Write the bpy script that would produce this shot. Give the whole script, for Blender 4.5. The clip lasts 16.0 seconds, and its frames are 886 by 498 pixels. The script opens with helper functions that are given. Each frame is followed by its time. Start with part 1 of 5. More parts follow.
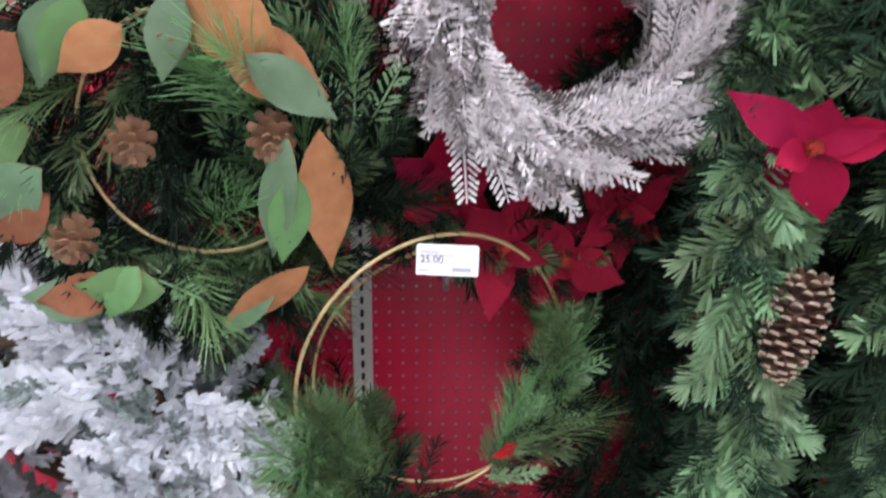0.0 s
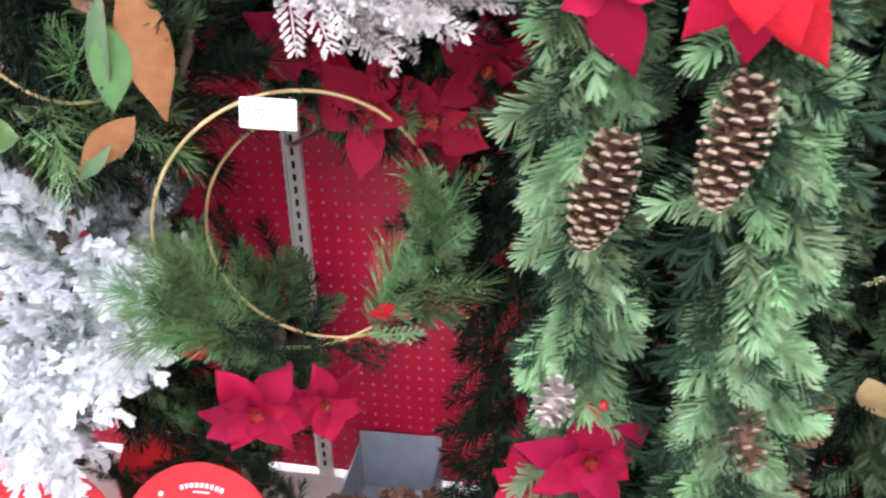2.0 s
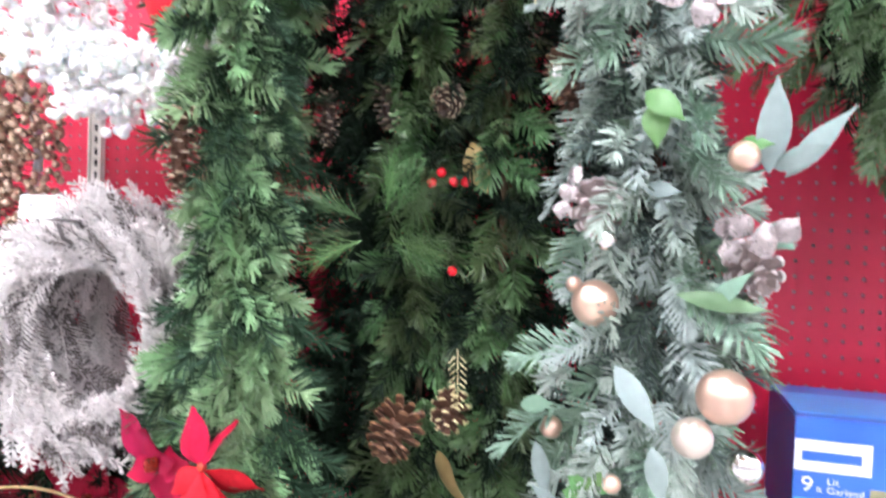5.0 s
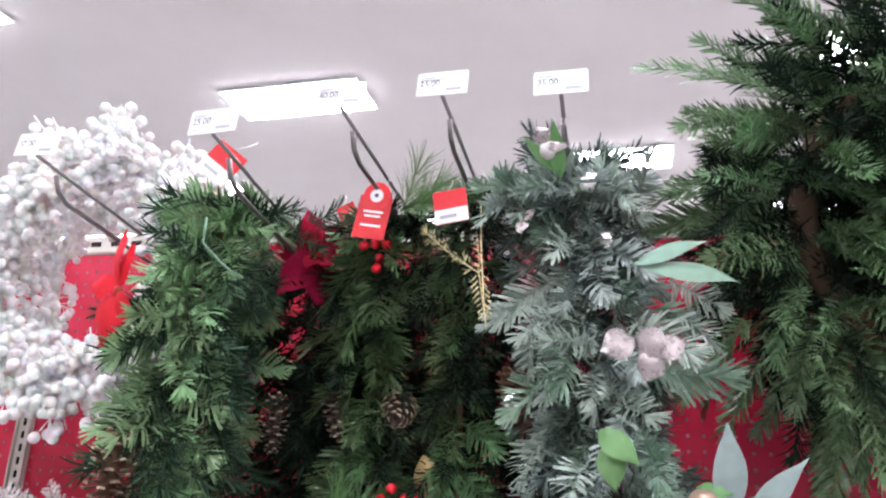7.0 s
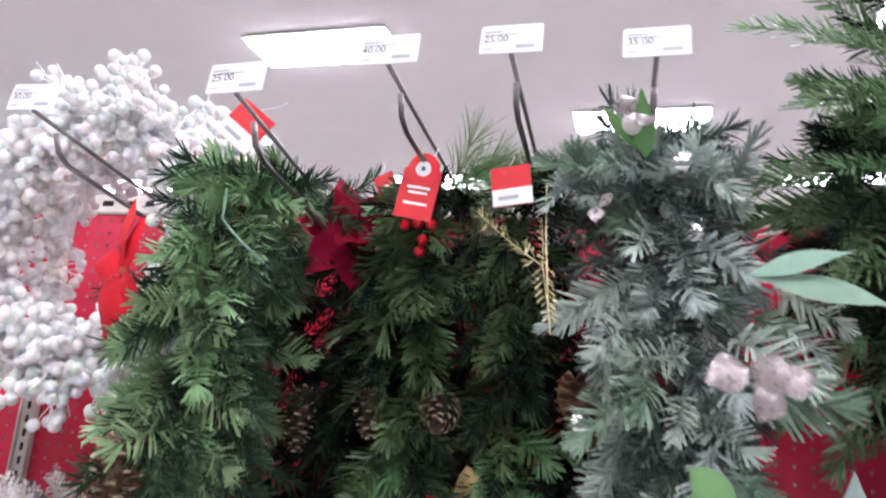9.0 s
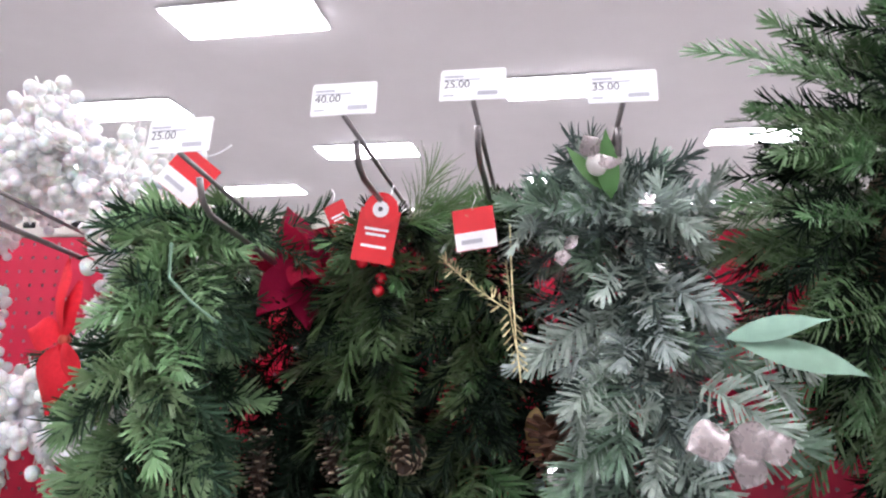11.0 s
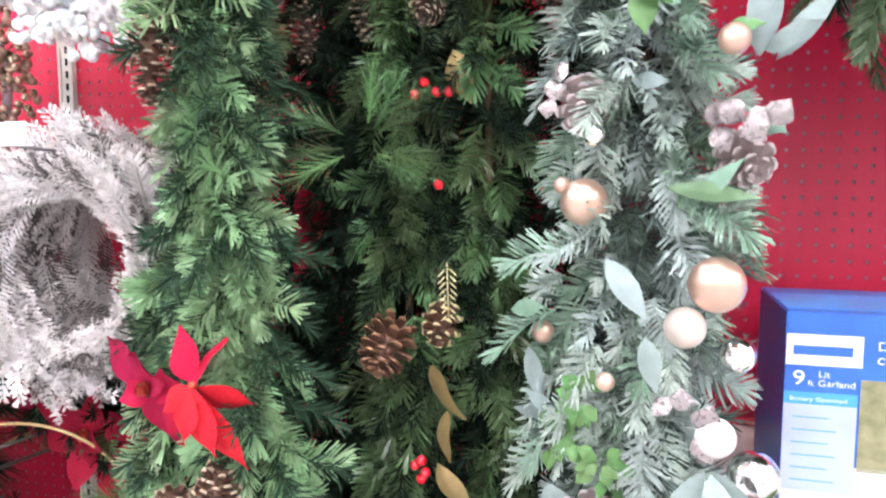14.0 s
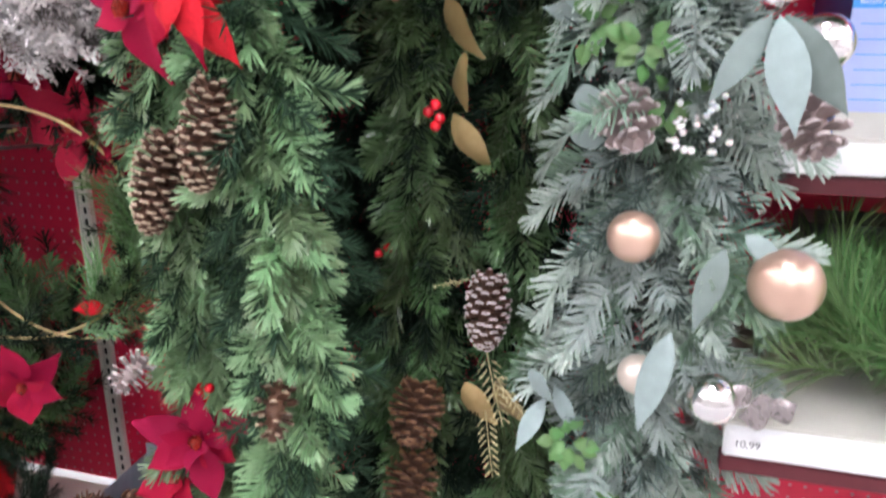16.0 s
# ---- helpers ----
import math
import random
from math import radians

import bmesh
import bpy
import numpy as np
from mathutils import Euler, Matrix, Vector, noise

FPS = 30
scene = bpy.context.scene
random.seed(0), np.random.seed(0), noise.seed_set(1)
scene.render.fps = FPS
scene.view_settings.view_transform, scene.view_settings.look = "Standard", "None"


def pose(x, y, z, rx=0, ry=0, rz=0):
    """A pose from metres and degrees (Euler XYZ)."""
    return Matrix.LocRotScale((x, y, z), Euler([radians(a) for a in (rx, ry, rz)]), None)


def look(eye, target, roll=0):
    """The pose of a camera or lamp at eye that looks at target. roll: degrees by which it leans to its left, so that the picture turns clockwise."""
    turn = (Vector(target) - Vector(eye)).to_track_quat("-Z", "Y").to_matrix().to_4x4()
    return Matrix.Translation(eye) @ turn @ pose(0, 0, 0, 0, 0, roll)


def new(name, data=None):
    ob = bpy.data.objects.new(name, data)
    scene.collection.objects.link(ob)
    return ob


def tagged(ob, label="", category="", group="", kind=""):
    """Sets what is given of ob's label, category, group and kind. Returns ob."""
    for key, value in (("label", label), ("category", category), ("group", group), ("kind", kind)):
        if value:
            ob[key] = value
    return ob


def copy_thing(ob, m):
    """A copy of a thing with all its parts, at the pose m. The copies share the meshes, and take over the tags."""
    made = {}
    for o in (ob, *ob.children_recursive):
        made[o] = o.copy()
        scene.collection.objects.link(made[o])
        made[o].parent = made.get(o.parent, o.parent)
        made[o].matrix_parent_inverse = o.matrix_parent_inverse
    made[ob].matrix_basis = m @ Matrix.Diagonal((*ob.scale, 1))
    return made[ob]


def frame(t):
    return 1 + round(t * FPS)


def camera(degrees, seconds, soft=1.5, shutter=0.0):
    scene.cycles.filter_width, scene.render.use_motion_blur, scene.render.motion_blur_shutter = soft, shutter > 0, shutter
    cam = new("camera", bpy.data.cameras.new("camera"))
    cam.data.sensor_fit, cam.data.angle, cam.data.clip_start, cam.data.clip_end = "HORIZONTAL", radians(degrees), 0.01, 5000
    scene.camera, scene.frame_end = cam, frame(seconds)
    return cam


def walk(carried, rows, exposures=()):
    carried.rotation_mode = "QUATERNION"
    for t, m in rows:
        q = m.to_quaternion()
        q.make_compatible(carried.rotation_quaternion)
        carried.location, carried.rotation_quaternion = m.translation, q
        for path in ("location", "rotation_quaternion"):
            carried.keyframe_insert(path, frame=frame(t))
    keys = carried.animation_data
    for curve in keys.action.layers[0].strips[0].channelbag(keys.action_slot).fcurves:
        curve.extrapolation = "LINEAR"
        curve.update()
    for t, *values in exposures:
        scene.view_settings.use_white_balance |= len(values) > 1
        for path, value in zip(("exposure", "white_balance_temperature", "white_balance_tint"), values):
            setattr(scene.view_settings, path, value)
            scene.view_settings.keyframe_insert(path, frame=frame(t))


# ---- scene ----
cam = camera(63.8, 16.0, soft=2.2, shutter=0.3)

PATH = [
    (0, (-0.005, 0.003, 1.366), (-0.046, 1.933, 0.843), 0.6),
    (0.3, (0.048, 0.0, 1.333), (-0.143, 1.899, 0.736), -0.8),
    (0.5, (0.077, -0.007, 1.315), (-0.157, 1.877, 0.685), -1.0),
    (1, (0.128, 0.001, 1.299), (-0.122, 1.83, 0.529), -0.7),
    (1.5, (0.243, 0.017, 1.302), (-0.14, 1.798, 0.477), -1.3),
    (2, (0.381, 0.036, 1.325), (-0.025, 1.819, 0.515), -1.1),
    (2.5, (0.513, -0.017, 1.347), (0.137, 1.807, 0.618), 1.0),
    (3, (0.678, -0.063, 1.364), (0.276, 1.774, 0.684), 1.0),
    (3.5, (0.78, -0.029, 1.431), (0.529, 1.863, 0.833), 3.0),
    (4, (0.949, 0.083, 1.419), (0.507, 2.001, 1.062), 1.7),
    (4.5, (0.993, 0.034, 1.51), (0.548, 1.972, 1.299), 2.0),
    (5, (1.029, -0.001, 1.608), (0.406, 1.898, 1.545), 2.1),
    (5.2, (1.022, -0.007, 1.636), (0.363, 1.881, 1.634), 2.0),
    (7.3, (1.026, -0.002, 1.722), (0.541, 1.845, 2.316), 2.1),
    (7.5, (1.033, -0.01, 1.722), (0.53, 1.835, 2.308), 2.1),
    (8, (1.049, -0.028, 1.721), (0.468, 1.807, 2.266), 2.8),
    (8.5, (1.026, 0.001, 1.744), (0.409, 1.852, 2.182), 3.8),
    (9, (0.95, 0.101, 1.792), (0.403, 1.972, 2.236), 4.5),
    (9.2, (0.9, 0.111, 1.824), (0.501, 2.011, 2.302), 3.8),
    (11.5, (0.922, 0.089, 1.889), (0.536, 2.036, 2.135), 0.0),
    (12, (0.976, 0.044, 1.835), (0.476, 1.977, 1.95), 0.2),
    (12.5, (1.008, -0.008, 1.773), (0.435, 1.908, 1.753), 1.5),
    (13, (1.02, -0.034, 1.692), (0.424, 1.873, 1.616), 1.8),
    (13.5, (1.029, -0.006, 1.602), (0.402, 1.888, 1.462), 1.3),
    (14, (1.029, 0.014, 1.555), (0.439, 1.914, 1.354), -0.0),
    (14.5, (1.018, 0.048, 1.494), (0.491, 1.959, 1.231), 0.3),
    (15, (0.996, 0.076, 1.407), (0.463, 1.974, 1.072), 0.2),
    (15.5, (0.995, 0.073, 1.336), (0.434, 1.939, 0.886), 0.3),
    (16, (1.0, 0.052, 1.25), (0.425, 1.877, 0.666), 0.2),
]
EXPOSURES = [(0, 0.5, 6150, 15), (1.5, 0.95, 6250, 14), (3.5, 1.45, 6300, 13), (5.0, 1.25, 6300, 13), (7.5, 0.35, 6400, 15), (9.0, 0.3, 6400, 16), (11.5, 0.25, 6450, 16), (12.0, 0.45, 6450, 15), (12.5, 0.92, 6450, 14), (13.5, 1.35, 6450, 13), (14.5, 1.22, 6450, 13), (15.5, 0.82, 6450, 13), (16.0, 0.75, 6450, 13)]
walk(cam, [(t, look(eye, target, roll)) for t, eye, target, roll in PATH], EXPOSURES)

# ---- light ----
world = bpy.data.worlds.new("world")
scene.world = world
world.use_nodes = True
world.node_tree.nodes["Background"].inputs[0].default_value = (0.9, 0.93, 1.0, 1)
world.node_tree.nodes["Background"].inputs[1].default_value = 0.3
scene.view_settings.exposure = 0.0
PANEL_GLOW = 22.0
CEILING = 4.3
YAW = 2.0
WALL = pose(-0.18, 1.245, 0, 0, 0, YAW)          # shelving frame: x along it, -y towards the aisle


# ---- materials ----
def material(name, col, rough=0.5, metal=0.0, vary=0.25, hue=0.0, grain=60.0, bump=0.15, col2=None, mix=0.5, spec=0.5, coat=0.0, island=False, subsurf=0.0, glitter=0.0, crisp=False):
    m = bpy.data.materials.new(name)
    m.use_nodes = True
    t = m.node_tree
    n, k = t.nodes, t.links
    b = n["Principled BSDF"]
    geo = n.new("ShaderNodeTexCoord")
    big, fine = n.new("ShaderNodeTexNoise"), n.new("ShaderNodeTexNoise")
    big.inputs["Scale"].default_value, fine.inputs["Scale"].default_value = grain * 0.12, grain
    big.inputs["Detail"].default_value, fine.inputs["Detail"].default_value = 3, 6
    for x in (big, fine):
        k.new(geo.outputs["Object"], x.inputs["Vector"])
    rnd = n.new("ShaderNodeNewGeometry" if island else "ShaderNodeObjectInfo")
    r = rnd.outputs["Random Per Island" if island else "Random"]
    two = n.new("ShaderNodeMix")
    two.data_type = "RGBA"
    two.inputs[6].default_value, two.inputs[7].default_value = (*col, 1), (*(col2 or tuple(min(1, c * 1.35 + 0.01) for c in col)), 1)
    ramp = n.new("ShaderNodeMapRange")
    ramp.inputs[1].default_value, ramp.inputs[2].default_value = (mix - 0.03, mix + 0.03) if crisp else (mix - 0.2, mix + 0.2)
    add = n.new("ShaderNodeMath")
    add.operation = "MULTIPLY_ADD"
    k.new(fine.outputs["Fac"], add.inputs[0])
    add.inputs[1].default_value = 0.6
    half = n.new("ShaderNodeMath")
    half.operation = "MULTIPLY"
    k.new(big.outputs["Fac"], half.inputs[0])
    half.inputs[1].default_value = 0.4
    k.new(half.outputs[0], add.inputs[2])
    k.new(add.outputs[0], ramp.inputs[0])
    k.new(ramp.outputs[0], two.inputs[0])
    hsv = n.new("ShaderNodeHueSaturation")
    val = n.new("ShaderNodeMapRange")
    val.inputs[3].default_value, val.inputs[4].default_value = 1 - vary, 1 + vary
    k.new(r, val.inputs[0])
    k.new(val.outputs[0], hsv.inputs["Value"])
    if hue:
        h = n.new("ShaderNodeMapRange")
        h.inputs[3].default_value, h.inputs[4].default_value = 0.5 - hue, 0.5 + hue
        k.new(r, h.inputs[0])
        k.new(h.outputs[0], hsv.inputs["Hue"])
    k.new(two.outputs[2], hsv.inputs["Color"])
    k.new(hsv.outputs[0], b.inputs["Base Color"])
    rr = n.new("ShaderNodeMapRange")
    rr.inputs[3].default_value, rr.inputs[4].default_value = max(0.03, rough - 0.1), min(1, rough + 0.1)
    k.new(fine.outputs["Fac"], rr.inputs[0])
    k.new(rr.outputs[0], b.inputs["Roughness"])
    b.inputs["Metallic"].default_value = metal
    b.inputs["Specular IOR Level"].default_value = spec
    b.inputs["Coat Weight"].default_value = coat
    if subsurf:
        b.inputs["Subsurface Weight"].default_value, b.inputs["Subsurface Scale"].default_value = subsurf, 0.004
    bp = n.new("ShaderNodeBump")
    bp.inputs["Strength"].default_value, bp.inputs["Distance"].default_value = bump, 0.002
    k.new(fine.outputs["Fac"], bp.inputs["Height"])
    if glitter:
        v = n.new("ShaderNodeTexVoronoi")
        v.inputs["Scale"].default_value = glitter
        k.new(geo.outputs["Object"], v.inputs["Vector"])
        k.new(v.outputs["Color"], bp.inputs["Height"])
        bp.inputs["Strength"].default_value, bp.inputs["Distance"].default_value = 0.9, 0.003
    k.new(bp.outputs[0], b.inputs["Normal"])
    return m


def glow(name, col, strength):
    m = bpy.data.materials.new(name)
    m.use_nodes = True
    b = m.node_tree.nodes["Principled BSDF"]
    b.inputs["Base Color"].default_value = (*col, 1)
    b.inputs["Emission Color"].default_value, b.inputs["Emission Strength"].default_value = (*col, 1), strength
    return m


GREEN = material("green_pvc_needles", (0.15, 0.285, 0.125), 0.33, vary=0.35, hue=0.02, grain=90, col2=(0.31, 0.46, 0.245))
# darker, duller copy of GREEN: paints shade between the branch tips
GREEN_SHADE = material("green_needles_painted_shade", (0.022, 0.052, 0.026), 0.65, spec=0.2, vary=0.35, hue=0.02, grain=90, island=True)
DEEP = material("deep_green_needles", (0.06, 0.115, 0.042), 0.3, vary=0.45, hue=0.03, grain=90, col2=(0.13, 0.215, 0.09))
# near-black green: shade in the gaps is painted into this needle colour
DEEP_SHADE = material("deep_needles_painted_shade", (0.008, 0.018, 0.009), 0.8, spec=0.1, vary=0.4, hue=0.03, grain=90, island=True)
BRANCH = material("plain_fir_needles", (0.085, 0.165, 0.07), 0.28, vary=0.35, hue=0.02, grain=90, col2=(0.19, 0.3, 0.15))
OLIVE = material("olive_pine_needles", (0.12, 0.24, 0.075), 0.42, vary=0.35, hue=0.03, grain=90, col2=(0.2, 0.34, 0.14))
FROST = material("frosted_needles", (0.25, 0.34, 0.265), 0.42, vary=0.35, hue=0.02, grain=140, col2=(0.54, 0.6, 0.55), mix=0.5)
FROST_PALE = material("heavily_frosted_needles", (0.29, 0.37, 0.33), 0.55, vary=0.25, hue=0.02, grain=140, col2=(0.5, 0.56, 0.54), mix=0.5)
FROST_GREEN = material("lightly_frosted_needles", (0.12, 0.22, 0.13), 0.4, vary=0.3, hue=0.02, grain=140, col2=(0.3, 0.4, 0.32), mix=0.52)
# FROST darkened for the strand's interior, shade put into the colour
FROST_SHADE = material("frosted_needles_painted_shade", (0.05, 0.09, 0.065), 0.65, spec=0.2, vary=0.4, grain=140, col2=(0.16, 0.2, 0.19), island=True)
FLOCK = material("flocked_needles", (0.84, 0.85, 0.88), 0.9, vary=0.16, grain=120, col2=(0.6, 0.66, 0.66), mix=0.62, bump=0.5)
# grey-green inner needles, darkened further to paint shade in the gaps
FLOCK_IN_SHADE = material("inner_flocked_painted_shade", (0.4, 0.45, 0.44), 0.9, vary=0.35, grain=120, col2=(0.09, 0.15, 0.1), mix=0.55, island=True)
SILVER = material("champagne_glitter", (0.92, 0.87, 0.86), 0.3, metal=0.12, vary=0.12, grain=160, col2=(0.78, 0.72, 0.7), glitter=420)
# same glitter much darker, painting the shaded gaps behind the fronds
SILVER_SHADE = material("champagne_glitter_painted_shade", (0.22, 0.19, 0.18), 0.38, metal=0.4, vary=0.25, grain=160, island=True, glitter=420)
GOLD_GLITTER = material("gold_glitter", (0.76, 0.66, 0.38), 0.3, metal=0.6, vary=0.2, grain=160, glitter=420)
TWIG = material("brown_twig", (0.1, 0.06, 0.035), 0.8, grain=80, bump=0.5)
RED = material("red_poinsettia_fabric", (0.41, 0.005, 0.05), 0.75, vary=0.25, hue=0.006, grain=220, col2=(0.33, 0.003, 0.035), spec=0.2, bump=0.3)
SCARLET = material("scarlet_felt", (0.5, 0.007, 0.018), 0.7, vary=0.15, grain=220, spec=0.2, bump=0.3)
WINE = material("dark_red_velvet", (0.22, 0.003, 0.02), 0.85, vary=0.25, grain=220, spec=0.15, bump=0.3)
STAMEN = material("stamen_beads", (0.5, 0.02, 0.02), 0.35, vary=0.3, grain=100, col2=(0.42, 0.07, 0.03), island=True)
CONE = material("pinecone_brown", (0.085, 0.036, 0.02), 0.6, vary=0.25, grain=130, col2=(0.15, 0.07, 0.04), bump=0.4, island=True)
CONE_WARM = material("pinecone_tan", (0.2, 0.1, 0.05), 0.6, vary=0.25, grain=130, bump=0.4, island=True)
CONE_TIP = material("gilded_cone_tips", (0.6, 0.5, 0.37), 0.35, metal=0.0, vary=0.5, grain=200, col2=(0.2, 0.12, 0.075), island=True)
CONE_FROST = material("frosted_cone_tips", (0.5, 0.43, 0.43), 0.7, vary=0.2, grain=200, island=True)
CONE_PINK = material("frosted_pinecone_body", (0.26, 0.18, 0.17), 0.7, vary=0.25, grain=150, col2=(0.36, 0.29, 0.28), island=True)
# pinecone brown taken nearly to black, the shade painted into its body
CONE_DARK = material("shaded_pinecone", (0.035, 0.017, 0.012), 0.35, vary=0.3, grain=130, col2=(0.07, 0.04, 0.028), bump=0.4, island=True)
MAG = material("magnolia_green", (0.085, 0.15, 0.07), 0.45, vary=0.3, hue=0.02, grain=40, col2=(0.14, 0.22, 0.12))
MAG_BRIGHT = material("bright_leaf_green", (0.09, 0.2, 0.06), 0.45, vary=0.2, hue=0.02, grain=40)
MAG_BROWN = material("magnolia_suede_underside", (0.4, 0.18, 0.085), 0.8, vary=0.25, hue=0.01, grain=50, col2=(0.28, 0.11, 0.045), spec=0.2)
SAGE = material("sage_leaf", (0.24, 0.3, 0.285), 0.65, vary=0.25, hue=0.02, grain=70, col2=(0.31, 0.39, 0.375), mix=0.55)
SAGE_DARK = material("eucalyptus_leaf", (0.14, 0.24, 0.17), 0.55, vary=0.25, hue=0.02, grain=70)
OCHRE = material("gold_fabric_leaf", (0.3, 0.2, 0.075), 0.42, metal=0.25, vary=0.25, grain=45, col2=(0.46, 0.34, 0.16))
PINK_GLIT = material("pink_glitter_petal", (0.47, 0.41, 0.405), 0.28, metal=0.6, vary=0.15, grain=150, col2=(0.3, 0.26, 0.26), glitter=700)
BALL = material("rose_gold_bauble", (0.76, 0.49, 0.37), 0.3, metal=0.75, vary=0.06, grain=15, col2=(0.78, 0.53, 0.41), bump=0.02, coat=0.5)
BALL_PALE = material("champagne_bauble", (0.62, 0.53, 0.46), 0.33, metal=0.6, vary=0.06, grain=15, bump=0.02)
MAROON = material("maroon_shelf_lip", (0.1, 0.008, 0.015), 0.5, vary=0.0, grain=40)
CHROME = material("mirror_bauble", (0.88, 0.8, 0.78), 0.1, metal=1.0, vary=0.05, grain=10, bump=0.05)
BERRY_W = material("white_foam_berry", (0.77, 0.745, 0.73), 0.6, vary=0.07, grain=300, bump=0.35, subsurf=0.15)
BERRY_R = material("red_lacquer_berry", (0.6, 0.006, 0.02), 0.2, vary=0.1, grain=60, coat=0.5, bump=0.05)
BERRY_G = material("gold_berry", (0.36, 0.26, 0.19), 0.28, metal=0.7, vary=0.2, grain=60, bump=0.05)
BOARD = material("red_powder_coated_steel", (0.68, 0.01, 0.06), 0.42, vary=0.0, grain=35, col2=(0.6, 0.008, 0.052), bump=0.04)
HOLE = material("bare_punched_edge", (0.4, 0.27, 0.28), 0.5, vary=0.1, grain=50)
BLACK = material("dark_void", (0.012, 0.01, 0.012), 0.9, vary=0.0, grain=20)
STEEL = material("cream_painted_steel", (0.72, 0.69, 0.63), 0.42, vary=0.04, grain=40, col2=(0.66, 0.63, 0.57), bump=0.04)
WIRE = material("dark_wire_steel", (0.2, 0.18, 0.18), 0.35, metal=0.9, vary=0.05, grain=200)
GOLDWIRE = material("brass_hoop_wire", (0.62, 0.45, 0.2), 0.35, metal=0.7, vary=0.05, grain=120, col2=(0.7, 0.55, 0.3))
JUTE = material("jute_twine", (0.45, 0.32, 0.15), 0.9, vary=0.1, grain=300, bump=0.6)
PAPER = material("white_label_card", (0.82, 0.82, 0.84), 0.5, vary=0.02, grain=50, bump=0.03)
INK = material("grey_black_ink", (0.07, 0.07, 0.08), 0.6, vary=0.0, grain=50)
INK_GREY = material("pale_grey_ink", (0.4, 0.4, 0.44), 0.6, vary=0.0, grain=50)
CARD_RED = material("red_card", (0.6, 0.012, 0.02), 0.4, vary=0.05, grain=30, bump=0.03)
CARD_BLUE = material("blue_printed_card", (0.03, 0.11, 0.55), 0.35, vary=0.03, grain=12, col2=(0.05, 0.2, 0.7), bump=0.02)
CARD_SKY = material("sky_blue_print", (0.06, 0.32, 0.78), 0.35, vary=0.0, grain=12, bump=0.02)
CARD_PALE = material("pale_lilac_print", (0.4, 0.46, 0.78), 0.35, vary=0.0, grain=12, bump=0.02)
CARD_PHOTO = material("garland_photo_print", (0.12, 0.16, 0.07), 0.35, vary=0.0, grain=45, col2=(0.5, 0.42, 0.25), mix=0.53, bump=0.02)
CARD_SNOW = material("snowy_step_print", (0.72, 0.71, 0.68), 0.35, vary=0.0, grain=9, col2=(0.55, 0.53, 0.5), bump=0.02)
CARD_GREY = material("grey_carton", (0.3, 0.33, 0.38), 0.6, vary=0.0, grain=30)
CEIL = material("painted_ceiling", (0.82, 0.78, 0.78), 0.9, vary=0.0, grain=3, col2=(0.78, 0.74, 0.74), bump=0.1)
PLASTER = material("store_wall_paint", (0.5, 0.48, 0.47), 0.9, vary=0.0, grain=4, bump=0.1)
FLOORM = material("polished_vinyl_floor", (0.4, 0.39, 0.39), 0.3, vary=0.0, grain=8, col2=(0.35, 0.34, 0.34), bump=0.03)
PANEL = glow("light_panel_diffuser", (0.93, 0.95, 1.0), PANEL_GLOW)


# ---- mesh helpers ----
def mesh_of(name, verts, faces, smooth=False, mats=(), index=None):
    me = bpy.data.meshes.new(name)
    me.from_pydata([tuple(map(float, v)) for v in verts], [], [tuple(map(int, f)) for f in faces])
    for m in mats:
        me.materials.append(m)
    if index is not None:
        me.polygons.foreach_set("material_index", index)
    if smooth:
        me.polygons.foreach_set("use_smooth", [True] * len(me.polygons))
    me.update()
    return me


def put(name, me, parent=None, m=None, label="", kind=""):
    ob = new(name, me)
    if parent is not None:
        ob.parent = parent
    if m is not None:
        ob.matrix_basis = m
    return tagged(ob, label, "", "", kind)


def thing(name, label, category, m=None, group="", kind=""):
    ob = new(name)
    ob.empty_display_size = 0.02
    if m is not None:
        ob.matrix_basis = m
    return tagged(ob, label, category, group, kind)


def bm_mesh(bm, name, mat, smooth=False):
    me = bpy.data.meshes.new(name)
    bm.to_mesh(me)
    bm.free()
    me.materials.append(mat)
    if smooth:
        me.polygons.foreach_set("use_smooth", [True] * len(me.polygons))
    return me


def box(name, size, mat, bevel=0.002, at=(0, 0, 0)):
    bm = bmesh.new()
    bmesh.ops.create_cube(bm, size=1, matrix=Matrix.Translation(at) @ Matrix.Diagonal((*size, 1)))
    if bevel:
        bmesh.ops.bevel(bm, geom=bm.edges[:], offset=min(bevel, min(size) * 0.4), segments=2, affect="EDGES")
    return bm_mesh(bm, name, mat)


def tube(points, r, sides=6, close=False):
    """Vertices and faces of a tube along points; r a number or a list."""
    pts = [Vector(p) for p in points]
    n = len(pts)
    vs, fs = [], []
    up = Vector((0.3, 0.2, 1)).normalized()
    for i, p in enumerate(pts):
        a, b = (pts[(i - 1) % n], pts[(i + 1) % n]) if close else (pts[max(i - 1, 0)], pts[min(i + 1, n - 1)])
        d = (b - a).normalized()
        s = d.cross(up)
        s = s.normalized() if s.length > 1e-4 else Vector((1, 0, 0))
        u = s.cross(d).normalized()
        ri = r[i] if isinstance(r, (list, tuple)) else r
        for j in range(sides):
            w = 2 * math.pi * j / sides
            vs.append(p + (s * math.cos(w) + u * math.sin(w)) * ri)
    for i in range(n if close else n - 1):
        for j in range(sides):
            a, b = i * sides + j, i * sides + (j + 1) % sides
            c, d = ((i + 1) % n) * sides + (j + 1) % sides, ((i + 1) % n) * sides + j
            fs.append((a, b, c, d))
    if not close:
        fs += [tuple(range(sides))[::-1], tuple(range((n - 1) * sides, n * sides))]
    return vs, fs


